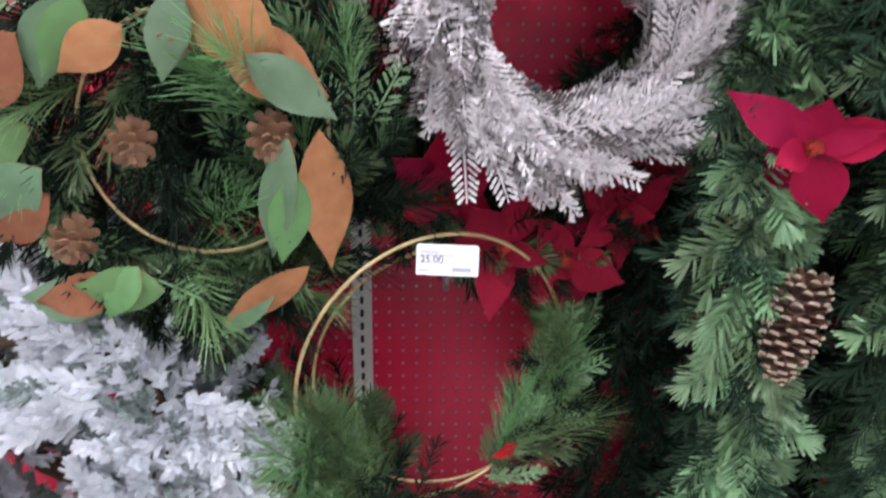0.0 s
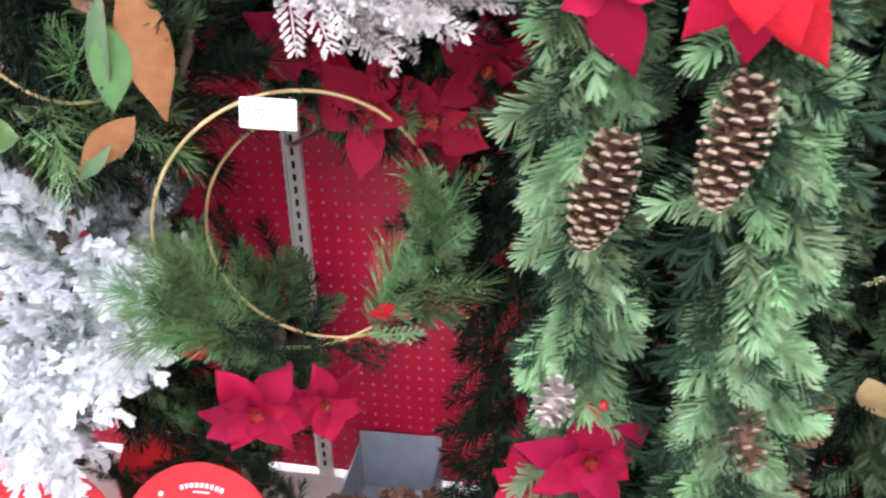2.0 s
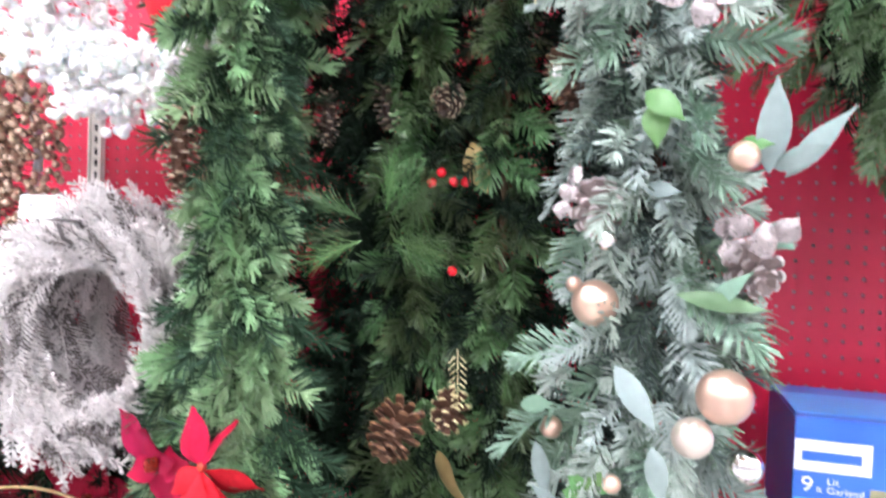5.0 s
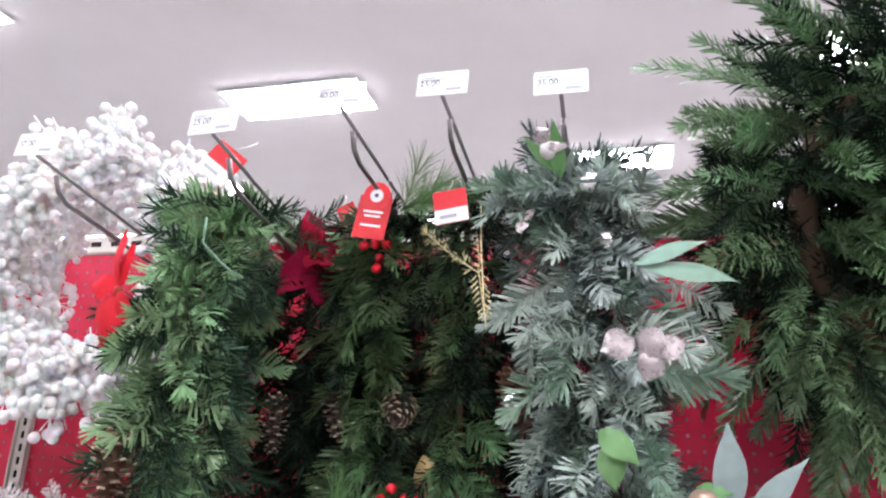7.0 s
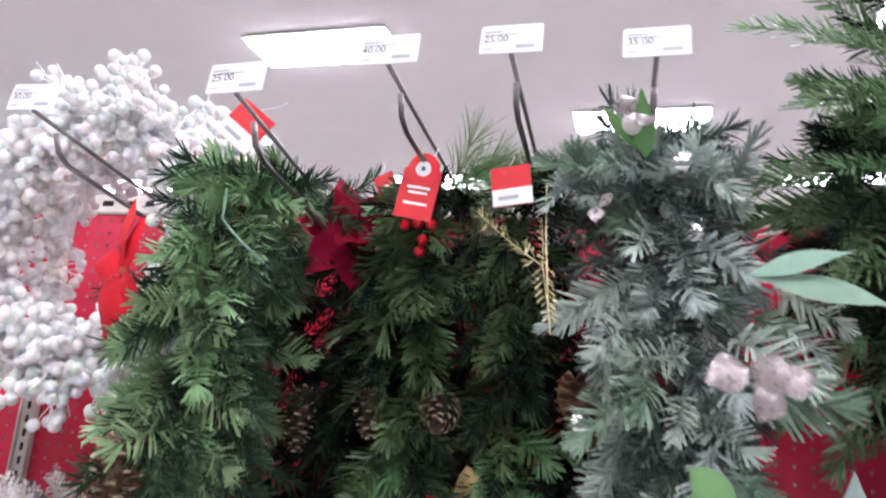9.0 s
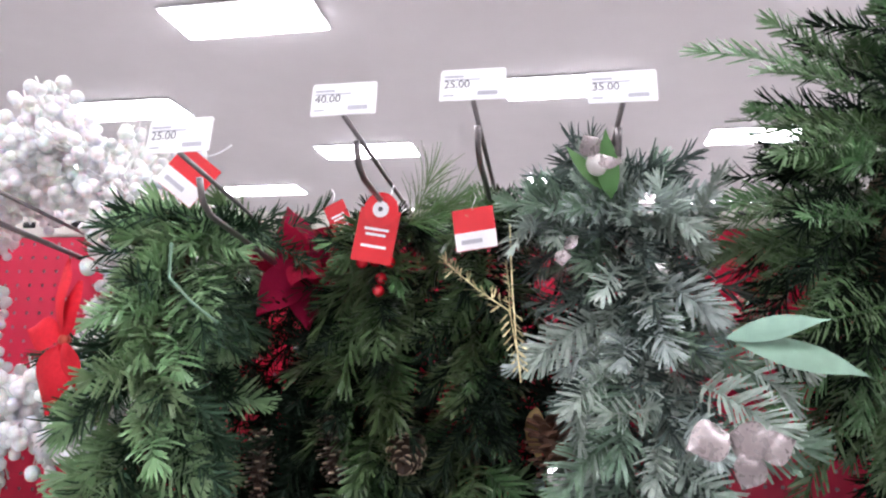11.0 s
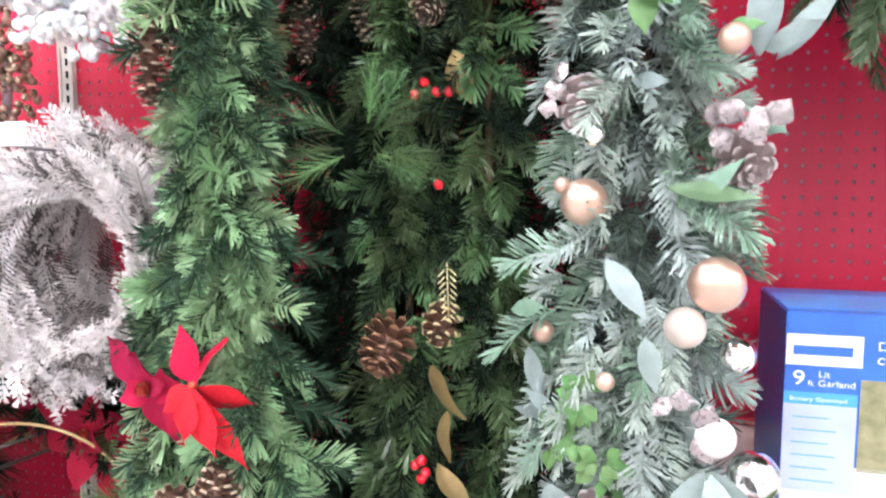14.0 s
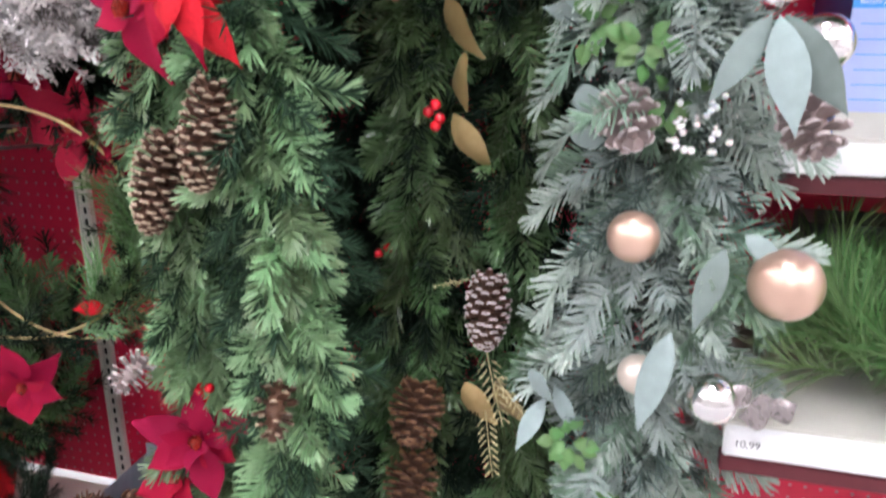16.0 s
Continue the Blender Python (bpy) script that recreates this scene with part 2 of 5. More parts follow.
def tube_mesh(name, points, r, mat, sides=8, close=False):
    v, f = tube(points, r, sides, close)
    return mesh_of(name, v, f, True, (mat,))


def join(chunks):
    vs, fs, o = [], [], 0
    for v, f in chunks:
        vs += [tuple(p) for p in v]
        fs += [tuple(i + o for i in q) for q in f]
        o += len(v)
    return vs, fs


def frame_to(d, roll=0.0):
    """Rotation whose z runs along d."""
    return Vector(d).to_track_quat("Z", "Y").to_matrix().to_4x4() @ Matrix.Rotation(roll, 4, "Z")


def leaf_grid(length, width, fold=0.25, bend=0.3, wave=0.05, tip=1.6, rows=8, seed=0, thick=0.0):
    """A leaf from the origin along +z, its face to -y."""
    rg = random.Random(seed)
    vs, fs = [], []
    cols = 5
    ph = rg.random() * 6
    for i in range(rows + 1):
        s = i / rows
        w = width * 0.5 * max(0.02, math.sin(math.pi * min(1, s ** 0.85)) ** 0.95 * (1 - s ** 6) ** 0.5)
        if i == rows:
            w = width * 0.01
        back = bend * length * s * s
        for j in range(cols):
            q = (j / (cols - 1)) * 2 - 1
            x = q * w
            y = back - fold * (1 - abs(q)) * w * 0.9 + wave * width * math.sin(ph + s * 7 + q * 2) * abs(q) + thick
            vs.append((x, y, length * (s - 0.12 * bend * s * s)))
    for i in range(rows):
        for j in range(cols - 1):
            a = i * cols + j
            fs.append((a, a + 1, a + cols + 1, a + cols))
    return vs, fs


def pine_tip(length, needle, n, spread=60, width=0.0018, flat=0.35, seed=0, stem=0.0018, droop=0.15, fan=0.22):
    """A branch tip along +z with flat tapered needles round it, and a rounded fan of them at its end."""
    rg = random.Random(seed)
    spine = [(0, droop * length * (i / 5) ** 2, length * i / 5) for i in range(6)]
    chunks = [tube(spine, [stem, stem, stem * 0.9, stem * 0.8, stem * 0.7, stem * 0.4], 3)]
    for i in range(n):
        s = (i + rg.random()) / n
        end = s > 1 - fan
        s = 1.0 - 0.06 * rg.random() if end else 0.04 + 0.9 * s / (1 - fan)
        base = Vector((0, droop * length * s * s, length * s))
        a = i * 2.39996 + rg.uniform(-0.3, 0.3)
        e = radians(rg.uniform(4, spread * 0.95) if end else spread * (1.0 - 0.2 * s) + rg.uniform(-10, 10))
        out = Vector((math.cos(a), math.sin(a) * (1 - flat), 0)).normalized()
        if flat > 0.4:
            out = Vector((out.x, out.y * 0.6, 0))
        d = (out * math.sin(e) + Vector((0, rg.uniform(-0.12, 0.12), 1)) * math.cos(e)).normalized()
        ln = needle * rg.uniform(0.8, 1.1)
        side = d.cross(Vector((rg.uniform(-1, 1), rg.uniform(-1, 1), rg.uniform(-1, 1)))).normalized() * width * 0.5
        bow = Vector((0, 0, 1)) * ln * 0.1
        mid = base + d * ln * 0.55 + bow
        tipv = base + d * ln + bow * 0.6
        chunks.append(([base - side * 0.7, base + side * 0.7, mid + side, tipv + side * 0.35, tipv - side * 0.35, mid - side], [(0, 1, 2, 5), (5, 2, 3, 4)]))
    return join(chunks)


def fern_tip(length, width, n, seed=0, seg=0.0022, stem=0.0022):
    """A flat feathery frond along +z, twice branched."""
    rg = random.Random(seed)
    chunks = [tube([(0, 0.12 * length * (i / 4) ** 2, length * i / 4) for i in range(5)], [stem, stem * 0.9, stem * 0.8, stem * 0.7, stem * 0.4], 4)]
    for i in range(n):
        s = 0.08 + 0.9 * i / n
        for sg in (-1, 1):
            b = Vector((0, 0.12 * length * s * s, length * s))
            ln = width * 0.5 * (1 - s) ** 0.55 * rg.uniform(0.8, 1.1) + 0.006
            d = Vector((sg * 0.72, rg.uniform(-0.35, 0.35), 0.7)).normalized()
            m = max(2, int(ln / 0.008))
            for k in range(m):
                q = (k + 0.5) / m
                p = b + d * ln * q
                for s2 in (-1, 1):
                    d2 = (d + Vector((s2 * 0.5, rg.uniform(-0.4, 0.4), s2 * 0.5 * sg))).normalized()
                    l2 = 0.012 * (1.15 - q) + 0.003
                    sd = d2.cross(Vector((0.2, 1, rg.uniform(-0.6, 0.6)))).normalized() * seg
                    chunks.append(([p - sd * 0.6, p + sd * 0.6, p + d2 * l2 * 0.6 + sd, p + d2 * l2, p + d2 * l2 * 0.6 - sd], [(0, 1, 2, 4), (4, 2, 3)]))
    return join(chunks)


def fir_spray(length, needle, n, ang=50, width=0.0028, seed=0, stem=0.0016, droop=0.2, lift=35, fan=9):
    """A flat fir-like branch tip along +z: combed rows of needles on both sides, some to the front (-y), a fan at its end."""
    rg = random.Random(seed)
    lean = rg.uniform(-0.12, 0.12)
    at = lambda s: Vector((lean * length * s * s, droop * length * s * s, length * s))
    chunks = [tube([at(i / 5) for i in range(6)], [stem, stem, stem, stem * 0.9, stem * 0.8, stem * 0.5], 4)]

    def blade(base, d, ln):
        side = d.cross(Vector((rg.gauss(0, 0.45), -1, rg.gauss(0, 0.45)))).normalized() * width * 0.5
        bow = Vector((0, 0.12 * ln, 0.08 * ln))
        mid, tip = base + d * ln * 0.55 + bow * 0.4, base + d * ln + bow
        chunks.append(([base - side * 0.7, base + side * 0.7, mid + side, tip + side * 0.55, tip - side * 0.55, mid - side], [(0, 1, 2, 5), (5, 2, 3, 4)]))

    for i in range(n):
        for k, sg in enumerate((-1, 1, 0)):
            if sg == 0 and i % 2:
                continue
            s = 0.02 + 0.96 * (i + 0.35 * k + 0.3 * rg.random()) / n
            e = radians(ang * (1.08 - 0.32 * s) + rg.gauss(0, 5))
            w = radians(rg.uniform(-8, lift))
            lat = Vector((sg * math.cos(w), -math.sin(w), 0)) if sg else Vector((rg.uniform(-0.7, 0.7), -0.8, 0)).normalized()
            d = (lat * math.sin(e) + Vector((0, 2 * droop * s * 0.6, 1)).normalized() * math.cos(e)).normalized()
            blade(at(s), d, needle * (0.82 + 0.3 * math.sin(math.pi * s) - 0.12 * s) * rg.uniform(0.86, 1.06) * (1 if sg else 0.85))
    for i in range(fan):
        a = radians(-38 + 76 * i / max(1, fan - 1) + rg.gauss(0, 4))
        blade(at(1.0), Vector((math.sin(a), rg.uniform(-0.3, 0.2) + droop, math.cos(a))).normalized(), needle * rg.uniform(0.7, 0.9))
    return join(chunks)


def scatter_mesh(name, shapes, places, mat):
    """One joined mesh of many shapes, for the uncountable inner growth."""
    V, F, o = [], [], 0
    for i, m in enumerate(places):
        v, f = shapes[i % len(shapes)]
        a = np.array([tuple(p) for p in v]) @ np.array(m.to_3x3()).T + np.array(m.translation)
        V.append(a)
        F += [tuple(k + o for k in q) for q in f]
        o += len(a)
    return mesh_of(name, np.concatenate(V), F, mats=(mat,))


def along(path, s):
    """The point and the direction at share s of a polyline."""
    pts = [Vector(p) for p in path]
    ls = [(b - a).length for a, b in zip(pts, pts[1:])]
    d = s * sum(ls)
    for a, b, l in zip(pts, pts[1:], ls):
        if d <= l or b is pts[-1]:
            return a.lerp(b, min(1, d / l)), (b - a).normalized()
        d -= l


def turned(d, out, roll):
    """Rotation with z along d and the flat face turned outwards."""
    z = Vector(d).normalized()
    o = Vector(out)
    y = -(o - z * o.dot(z))
    y = y.normalized() if y.length > 1e-3 else Vector((0, 1, 0))
    return Matrix((y.cross(z), y, z)).transposed().to_4x4() @ Matrix.Rotation(roll, 4, "Z")


def strand_places(path, radius, n, rg, down=0.8, start=0.25, front=0.0, scale=(0.8, 1.15)):
    out = []
    for i in range(n):
        p, d = along(path, (i + rg.random()) / n)
        w = rg.uniform(0, 2 * math.pi)
        if front and rg.random() < front:
            w = rg.uniform(-math.pi * 0.95, -math.pi * 0.05)
        r = Vector((math.cos(w), math.sin(w), 0))
        dirn = (r * rg.uniform(0.5, 1.05) + d * down * rg.uniform(0.2, 1.2) + Vector((rg.uniform(-.25, .25), rg.uniform(-.25, .25), rg.uniform(-.2, .3)))).normalized()
        sc = rg.uniform(*scale)
        out.append(Matrix.Translation(p + r * radius * start * rg.uniform(0.2, 1.6)) @ turned(dirn, r + Vector((0, -0.4, 0.2)), rg.gauss(0, 0.5)) @ Matrix.Scale(sc, 4))
    return out


def ring_places(radius, tuberad, n, rg, swirl=0.9, out=0.6, front=0.7, start=0.4, scale=(0.8, 1.15), arc=(0, 2 * math.pi)):
    """Places round a ring in the xz plane that faces -y."""
    res = []
    for i in range(n):
        a = arc[0] + (arc[1] - arc[0]) * (i + rg.random()) / n
        c = Vector((math.cos(a), 0, math.sin(a)))
        t = Vector((-math.sin(a), 0, math.cos(a)))
        w = rg.uniform(0, 2 * math.pi)
        nrm = c * math.cos(w) + Vector((0, 1, 0)) * (-abs(math.sin(w)) if rg.random() < front else math.sin(w))
        d = (t * swirl * rg.uniform(0.6, 1.2) + nrm * out * rg.uniform(0.5, 1.2) + Vector((rg.uniform(-.2, .2), rg.uniform(-.2, .2), rg.uniform(-.2, .2)))).normalized()
        res.append(Matrix.Translation(c * radius + nrm * tuberad * start * rg.uniform(0.3, 1.5)) @ turned(d, nrm + Vector((0, -0.4, 0.2)), rg.gauss(0, 0.6)) @ Matrix.Scale(rg.uniform(*scale), 4))
    return res


# ---- shared shapes ----
PINE_S = [fir_spray(0.044 + 0.01 * (i % 3), 0.036, 16 + 3 * (i % 3), 58, 0.0036, seed=i, droop=0.35 + 0.15 * (i % 2), lift=60, fan=14) for i in range(6)]
DEEP_S = [fir_spray(0.046 + 0.012 * (i % 3), 0.036, 16 + 3 * (i % 3), 56, 0.0036, seed=100 + i, droop=0.3 + 0.15 * (i % 2), lift=55, fan=14) for i in range(6)]
FROST_S = [fir_spray(0.042 + 0.012 * (i % 3), 0.032, 14 + 3 * (i % 3), 58, 0.0036, seed=200 + i, droop=0.3 + 0.15 * (i % 2), lift=60, fan=12) for i in range(6)]
BRANCH_S = [fir_spray(0.12 + 0.02 * (i % 3), 0.036, 34, 48, 0.0031, seed=300 + i, droop=0.18, lift=60) for i in range(5)]
PINE_IN = [pine_tip(0.10, 0.034, 60, 58, 0.003, seed=20 + i) for i in range(3)]
LONG_S = [pine_tip(0.09, 0.075, 70, 38, 0.0016, seed=30 + i) for i in range(3)]
FERN_S = [fern_tip(0.12, 0.055, 12, seed=i, seg=0.0024) for i in range(5)]
CEDAR_S = [fern_tip(0.10, 0.05, 7, seed=40 + i, seg=0.0022) for i in range(3)]
FLOCK_S = [fir_spray(0.06 + 0.012 * (i % 2), 0.026, 13, 52, 0.0085, seed=50 + i, stem=0.008, droop=0.3, lift=75) for i in range(4)]


def meshes(name, shapes, mat):
    return [mesh_of(name, v, f, mats=(mat,)) for v, f in shapes]


M_GREEN, M_DEEP = meshes("green_tip", PINE_S, GREEN), meshes("deep_tip", DEEP_S, DEEP)
M_FROST = meshes("frosted_tip", FROST_S, FROST) + meshes("pale_tip", FROST_S[:3], FROST_PALE) + meshes("sage_tip", DEEP_S[:3], FROST_GREEN)
M_BRANCH = meshes("long_branch", BRANCH_S, BRANCH)
M_LONG, M_LONGD = meshes("long_needle_tip", LONG_S, OLIVE), meshes("long_deep_tip", LONG_S, DEEP)
M_FERN, M_CEDAR, M_GCEDAR = meshes("glitter_frond", FERN_S, SILVER), meshes("cedar_frond", CEDAR_S, GREEN), meshes("gold_cedar_frond", [fern_tip(0.10, 0.034, 8, seed=45 + i, seg=0.0011, stem=0.0011) for i in range(3)], GOLD_GLITTER)
M_FLOCK = meshes("flocked_tip", FLOCK_S, FLOCK)


def ball_shape(r, rings=8, segs=12):
    vs = [(0, 0, r)]
    for i in range(1, rings):
        a = math.pi * i / rings
        vs += [(r * math.sin(a) * math.cos(2 * math.pi * j / segs), r * math.sin(a) * math.sin(2 * math.pi * j / segs), r * math.cos(a)) for j in range(segs)]
    vs.append((0, 0, -r))
    fs = [(0, 1 + j, 1 + (j + 1) % segs) for j in range(segs)]
    for i in range(rings - 2):
        o = 1 + i * segs
        fs += [(o + j, o + segs + j, o + segs + (j + 1) % segs, o + (j + 1) % segs) for j in range(segs)]
    o, e = 1 + (rings - 2) * segs, len(vs) - 1
    fs += [(o + j, e, o + (j + 1) % segs) for j in range(segs)]
    return vs, fs


M_BERRY_W = mesh_of("white_berry", *ball_shape(0.0085), True, (BERRY_W,))
M_BERRY_R = mesh_of("red_berry", *ball_shape(0.0075), True, (BERRY_R,))
M_BERRY_G = mesh_of("gold_berry", *ball_shape(0.008), True, (BERRY_G,))


CONES = {}


def scale_mesh(body, tip):
    """One woody scale along +x with a light tip, of unit length."""
    v = [(0, -.25, 0), (0, .25, 0), (.55, .5, -.03), (.55, -.5, -.03), (.55, .42, .16), (.55, -.42, .16), (0, 0, .16),
         (.91, .42, -.05), (.91, -.42, -.05), (.91, .32, .22), (.91, -.32, .22), (1.04, .22, .02), (1.04, -.22, .02), (1.04, 0, .24)]
    f = [(0, 3, 2, 1), (1, 2, 4, 6), (0, 6, 5, 3), (6, 4, 5), (3, 8, 7, 2), (4, 9, 10, 5), (2, 7, 9, 4), (3, 5, 10, 8), (8, 12, 11, 7), (7, 11, 13, 9), (10, 13, 12, 8), (9, 13, 10), (11, 12, 13)]
    return mesh_of("scale", v, f, False, (body, tip), [0] * 8 + [1] * 5)


def cone_rows(length, width, n, rg):
    for i in range(n):
        s = (i + 0.5) / n
        a = i * 2.39996
        rad = width * 0.5 * math.sin(math.pi * min(1, 0.2 + 0.74 * s)) ** 0.6
        z = -length * (0.04 + 0.92 * s)
        up = radians(-38 + 78 * s + rg.uniform(-9, 9))
        h = width * 0.25 * rg.uniform(0.9, 1.1) * (0.75 + 0.25 * math.sin(math.pi * s))
        yield (Matrix.Translation((0, 0, z)) @ Matrix.Rotation(a, 4, "Z") @ Matrix.Translation((rad * 0.22, 0, 0)) @ Matrix.Rotation(up, 4, "Y") @ Matrix.Diagonal((rad * 0.82, h, width * 0.2, 1)))


def pinecone(parent, at, length, width, tip=CONE_TIP, body=CONE, rows=9, aim=(0, 0, -1), label=""):
    key = (round(length, 3), round(width, 3), tip.name, body.name)
    rg = random.Random(int(length * 5000 + width * 3000))
    if (tip.name, body.name) not in CONES:
        CONES[tip.name, body.name] = scale_mesh(body, tip)
    sm = CONES[tip.name, body.name]
    big = length * width > 0.0058
    if key not in CONES:
        core = tube([(0, 0, 0), (0, 0, -length * 0.5), (0, 0, -length * 0.93)], [width * 0.16, width * 0.22, width * 0.08], 8)
        me = mesh_of("pinecone", *core, True, (body,))
        sc = None
        if not big:
            vs = np.array([v.co[:] for v in sm.vertices])
            fs = [tuple(p.vertices) for p in sm.polygons]
            V, F, mi = [], [], []
            for k, m in enumerate(cone_rows(length, width, rows * 7, rg)):
                V.append(vs @ np.array(m.to_3x3()).T + np.array(m.translation))
                F += [tuple(q + k * len(vs) for q in f) for f in fs]
                mi += [0] * 8 + [1] * 5
            sc = mesh_of("scale_coat", np.concatenate(V), F, False, (body, tip), mi)
        CONES[key] = me, sc
    m = Matrix.Translation(at) @ frame_to(-Vector(aim), random.uniform(0, 6)) @ Matrix.Translation((0, 0, length * 0.5))
    c = put("pinecone", CONES[key][0], parent, m, label)
    if big:
        for q in cone_rows(length, width, rows * 13, rg):
            put("scale", sm, c, q)
    else:
        put("scale_coat", CONES[key][1], c, None, "", "stuff")
    return c


PETALS = {}


def flower(parent, at, size, face=(0, -1, 0.05), mat=RED, n=6, inner=5, roll=0.0, droop=0.25, label=""):
    """A poinsettia: a bead centre that carries its petals."""
    if mat.name not in PETALS:
        PETALS[mat.name] = [mesh_of("petal", *leaf_grid(1, 0.62, 0.16, 0.1 - 0.14 * i, 0.1, seed=i), True, (mat,)) for i in range(4)]
        rg = random.Random(5)
        PETALS["centre"] = mesh_of("poinsettia", *join([([Vector(p) * 0.017 + Vector((rg.uniform(-.045, .045), rg.uniform(-.045, .045), rg.uniform(.02, .1))) for p in ball_shape(1, 4, 6)[0]], ball_shape(1, 4, 6)[1]) for _ in range(14)]), True, (STAMEN,))
    base = Matrix.Translation(at) @ frame_to(face, roll)
    c = put("poinsettia", PETALS["centre"], parent, base @ Matrix.Scale(size, 4), label)
    rg = random.Random(int(abs(at[0] * 1000 + at[2] * 777)))
    for ring, (k, ln, tilt) in enumerate(((n, 0.52, 78 + droop * 20), (inner, 0.33, 55))):
        for i in range(k):
            a = 2 * math.pi * (i + ring * 0.5) / max(k, 1) + rg.uniform(-0.2, 0.2)
            m = Matrix.Rotation(a, 4, "Z") @ Matrix.Rotation(radians(tilt + rg.uniform(-24, 22)), 4, "X") @ Matrix.Translation((0, -0.01 * ring, 0)) @ Matrix.Diagonal((ln * rg.uniform(0.85, 1.15), ln, ln * rg.uniform(0.7, 1.2), 1))
            put("petal", rg.choice(PETALS[mat.name]), c, m)
    return c


LEAVES = {}


def leaf(parent, at, to, width, mat, face=(0, -1, 0.2), fold=0.2, bend=0.12, under=None, name="leaf", label=""):
    """A single leaf from at to to, its upper side turned to face."""
    at, to = Vector(at), Vector(to)
    z = (to - at).normalized()
    rl = random.Random(int(abs(at[0] * 7919 + at[2] * 6007 + to[0] * 3001)))
    fc = Vector(face) + Vector((rl.uniform(-0.5, 0.5), 0, rl.uniform(-0.35, 0.45)))
    y = -(fc - z * fc.dot(z)).normalized()
    x = y.cross(z)
    rot = Matrix((x, y, z)).transposed().to_4x4()
    L = (to - at).length
    v, f = leaf_grid(L, width, fold, bend, 0.06, seed=int(abs(at[0] * 911 + at[2] * 577)) % 97)
    lf = put(name, mesh_of(name, v, f, True, (mat,)), parent, Matrix.Translation(at) @ rot, label)
    if under is not None:
        v2 = [(p[0] * 0.985, p[1] + 0.0012, p[2] * 0.99) for p in v]
        put("underside", mesh_of("underside", v2, f, True, (under,)), lf, None, "orange-brown suede underside")
    return lf


def tips_on(parent, name, ms, places):
    for i, m in enumerate(places):
        put(name, ms[i % len(ms)], parent, m)


def berries(parent, at, n, spread, ms=None, seed=0, flat=0.4):
    rg = random.Random(seed)
    for _ in range(n):
        put("berry", ms or M_BERRY_R, parent, Matrix.Translation(Vector(at) + Vector((rg.uniform(-1, 1) * spread, rg.uniform(-1, 1) * spread * flat, rg.uniform(-1, 1) * spread))))


def bauble(parent, at, r, mat=BALL):
    key = ("b", round(r, 4), mat.name)
    if key not in LEAVES:
        v, f = ball_shape(r, 16, 28)
        cap = tube([(0, 0, r * 0.96), (0, 0, r * 1.16)], r * 0.2, 10)
        LEAVES[key] = mesh_of("bauble", v, f, True, (mat,)), mesh_of("bauble_cap", *cap, False, (GOLDWIRE,))
    b = put("bauble", LEAVES[key][0], parent, Matrix.Translation(at) @ Matrix.Rotation(random.uniform(-1.5, -1.0), 4, "X"))
    put("bauble_cap", LEAVES[key][1], b)


def text_mesh(body, size, mat, name="print"):
    cu = bpy.data.curves.new(name, "FONT")
    cu.body, cu.size, cu.align_x, cu.align_y = body, size, "LEFT", "CENTER"
    ob = bpy.data.objects.new(name, cu)
    scene.collection.objects.link(ob)
    me = bpy.data.meshes.new_from_object(ob.evaluated_get(bpy.context.evaluated_depsgraph_get()))
    bpy.data.objects.remove(ob)
    bpy.data.curves.remove(cu)
    me.materials.clear()
    me.materials.append(mat)
    return me


FACE = Matrix.Rotation(radians(90), 4, "X")          # print drawn in xy turns to face -y


# ---- the setting ----
def structure(name, me, m=None, label="", category=""):
    return tagged(put(name, me, None, m), label, category, "", "structure")


structure("floor", box("floor", (16, 20, 0.1), FLOORM, 0, (0, 2, -0.05)), None, "polished grey vinyl store floor", "floor")
structure("wall_north", box("wall_north", (16, 0.2, CEILING), PLASTER, 0, (0, 12.1, CEILING / 2)), None, "plain painted far store wall", "wall")
structure("wall_south", box("wall_south", (16, 0.2, CEILING), PLASTER, 0, (0, -8.1, CEILING / 2)), None, "plain painted store wall behind the aisle", "wall")
structure("wall_east", box("wall_east", (0.2, 20, CEILING), PLASTER, 0, (8.1, 2, CEILING / 2)), None, "plain painted side wall", "wall")
structure("wall_west", box("wall_west", (0.2, 20, CEILING), PLASTER, 0, (-8.1, 2, CEILING / 2)), None, "plain painted side wall", "wall")
structure("ceiling", box("ceiling", (16.4, 20.4, 0.1), CEIL, 0, (0, 2, CEILING + 0.05)), None, "pale painted flat store ceiling", "ceiling")

light_frame = box("frame", (1.1, 0.46, 0.012), PAPER, 0.002)
light_glass = box("diffuser", (1.06, 0.42, 0.012), PANEL, 0.002)


def ceiling_light(x, y):
    e = thing("ceiling_light", "bright rectangular fluorescent panel set in the ceiling", "ceiling light", pose(x, y, CEILING - 0.016), "ceiling lights")
    put("frame", light_frame, e)
    put("diffuser", light_glass, e, pose(0, 0, -0.014))


for j in range(-7, 6):
    for i in range(-2, 3):
        px, py = -1.3 + 4.1 * i + 2.2 * (j % 2), 4.35 + 1.5 * j
        if abs(px) < 7 and -7.5 < py < 11.5:
            ceiling_light(px, py)


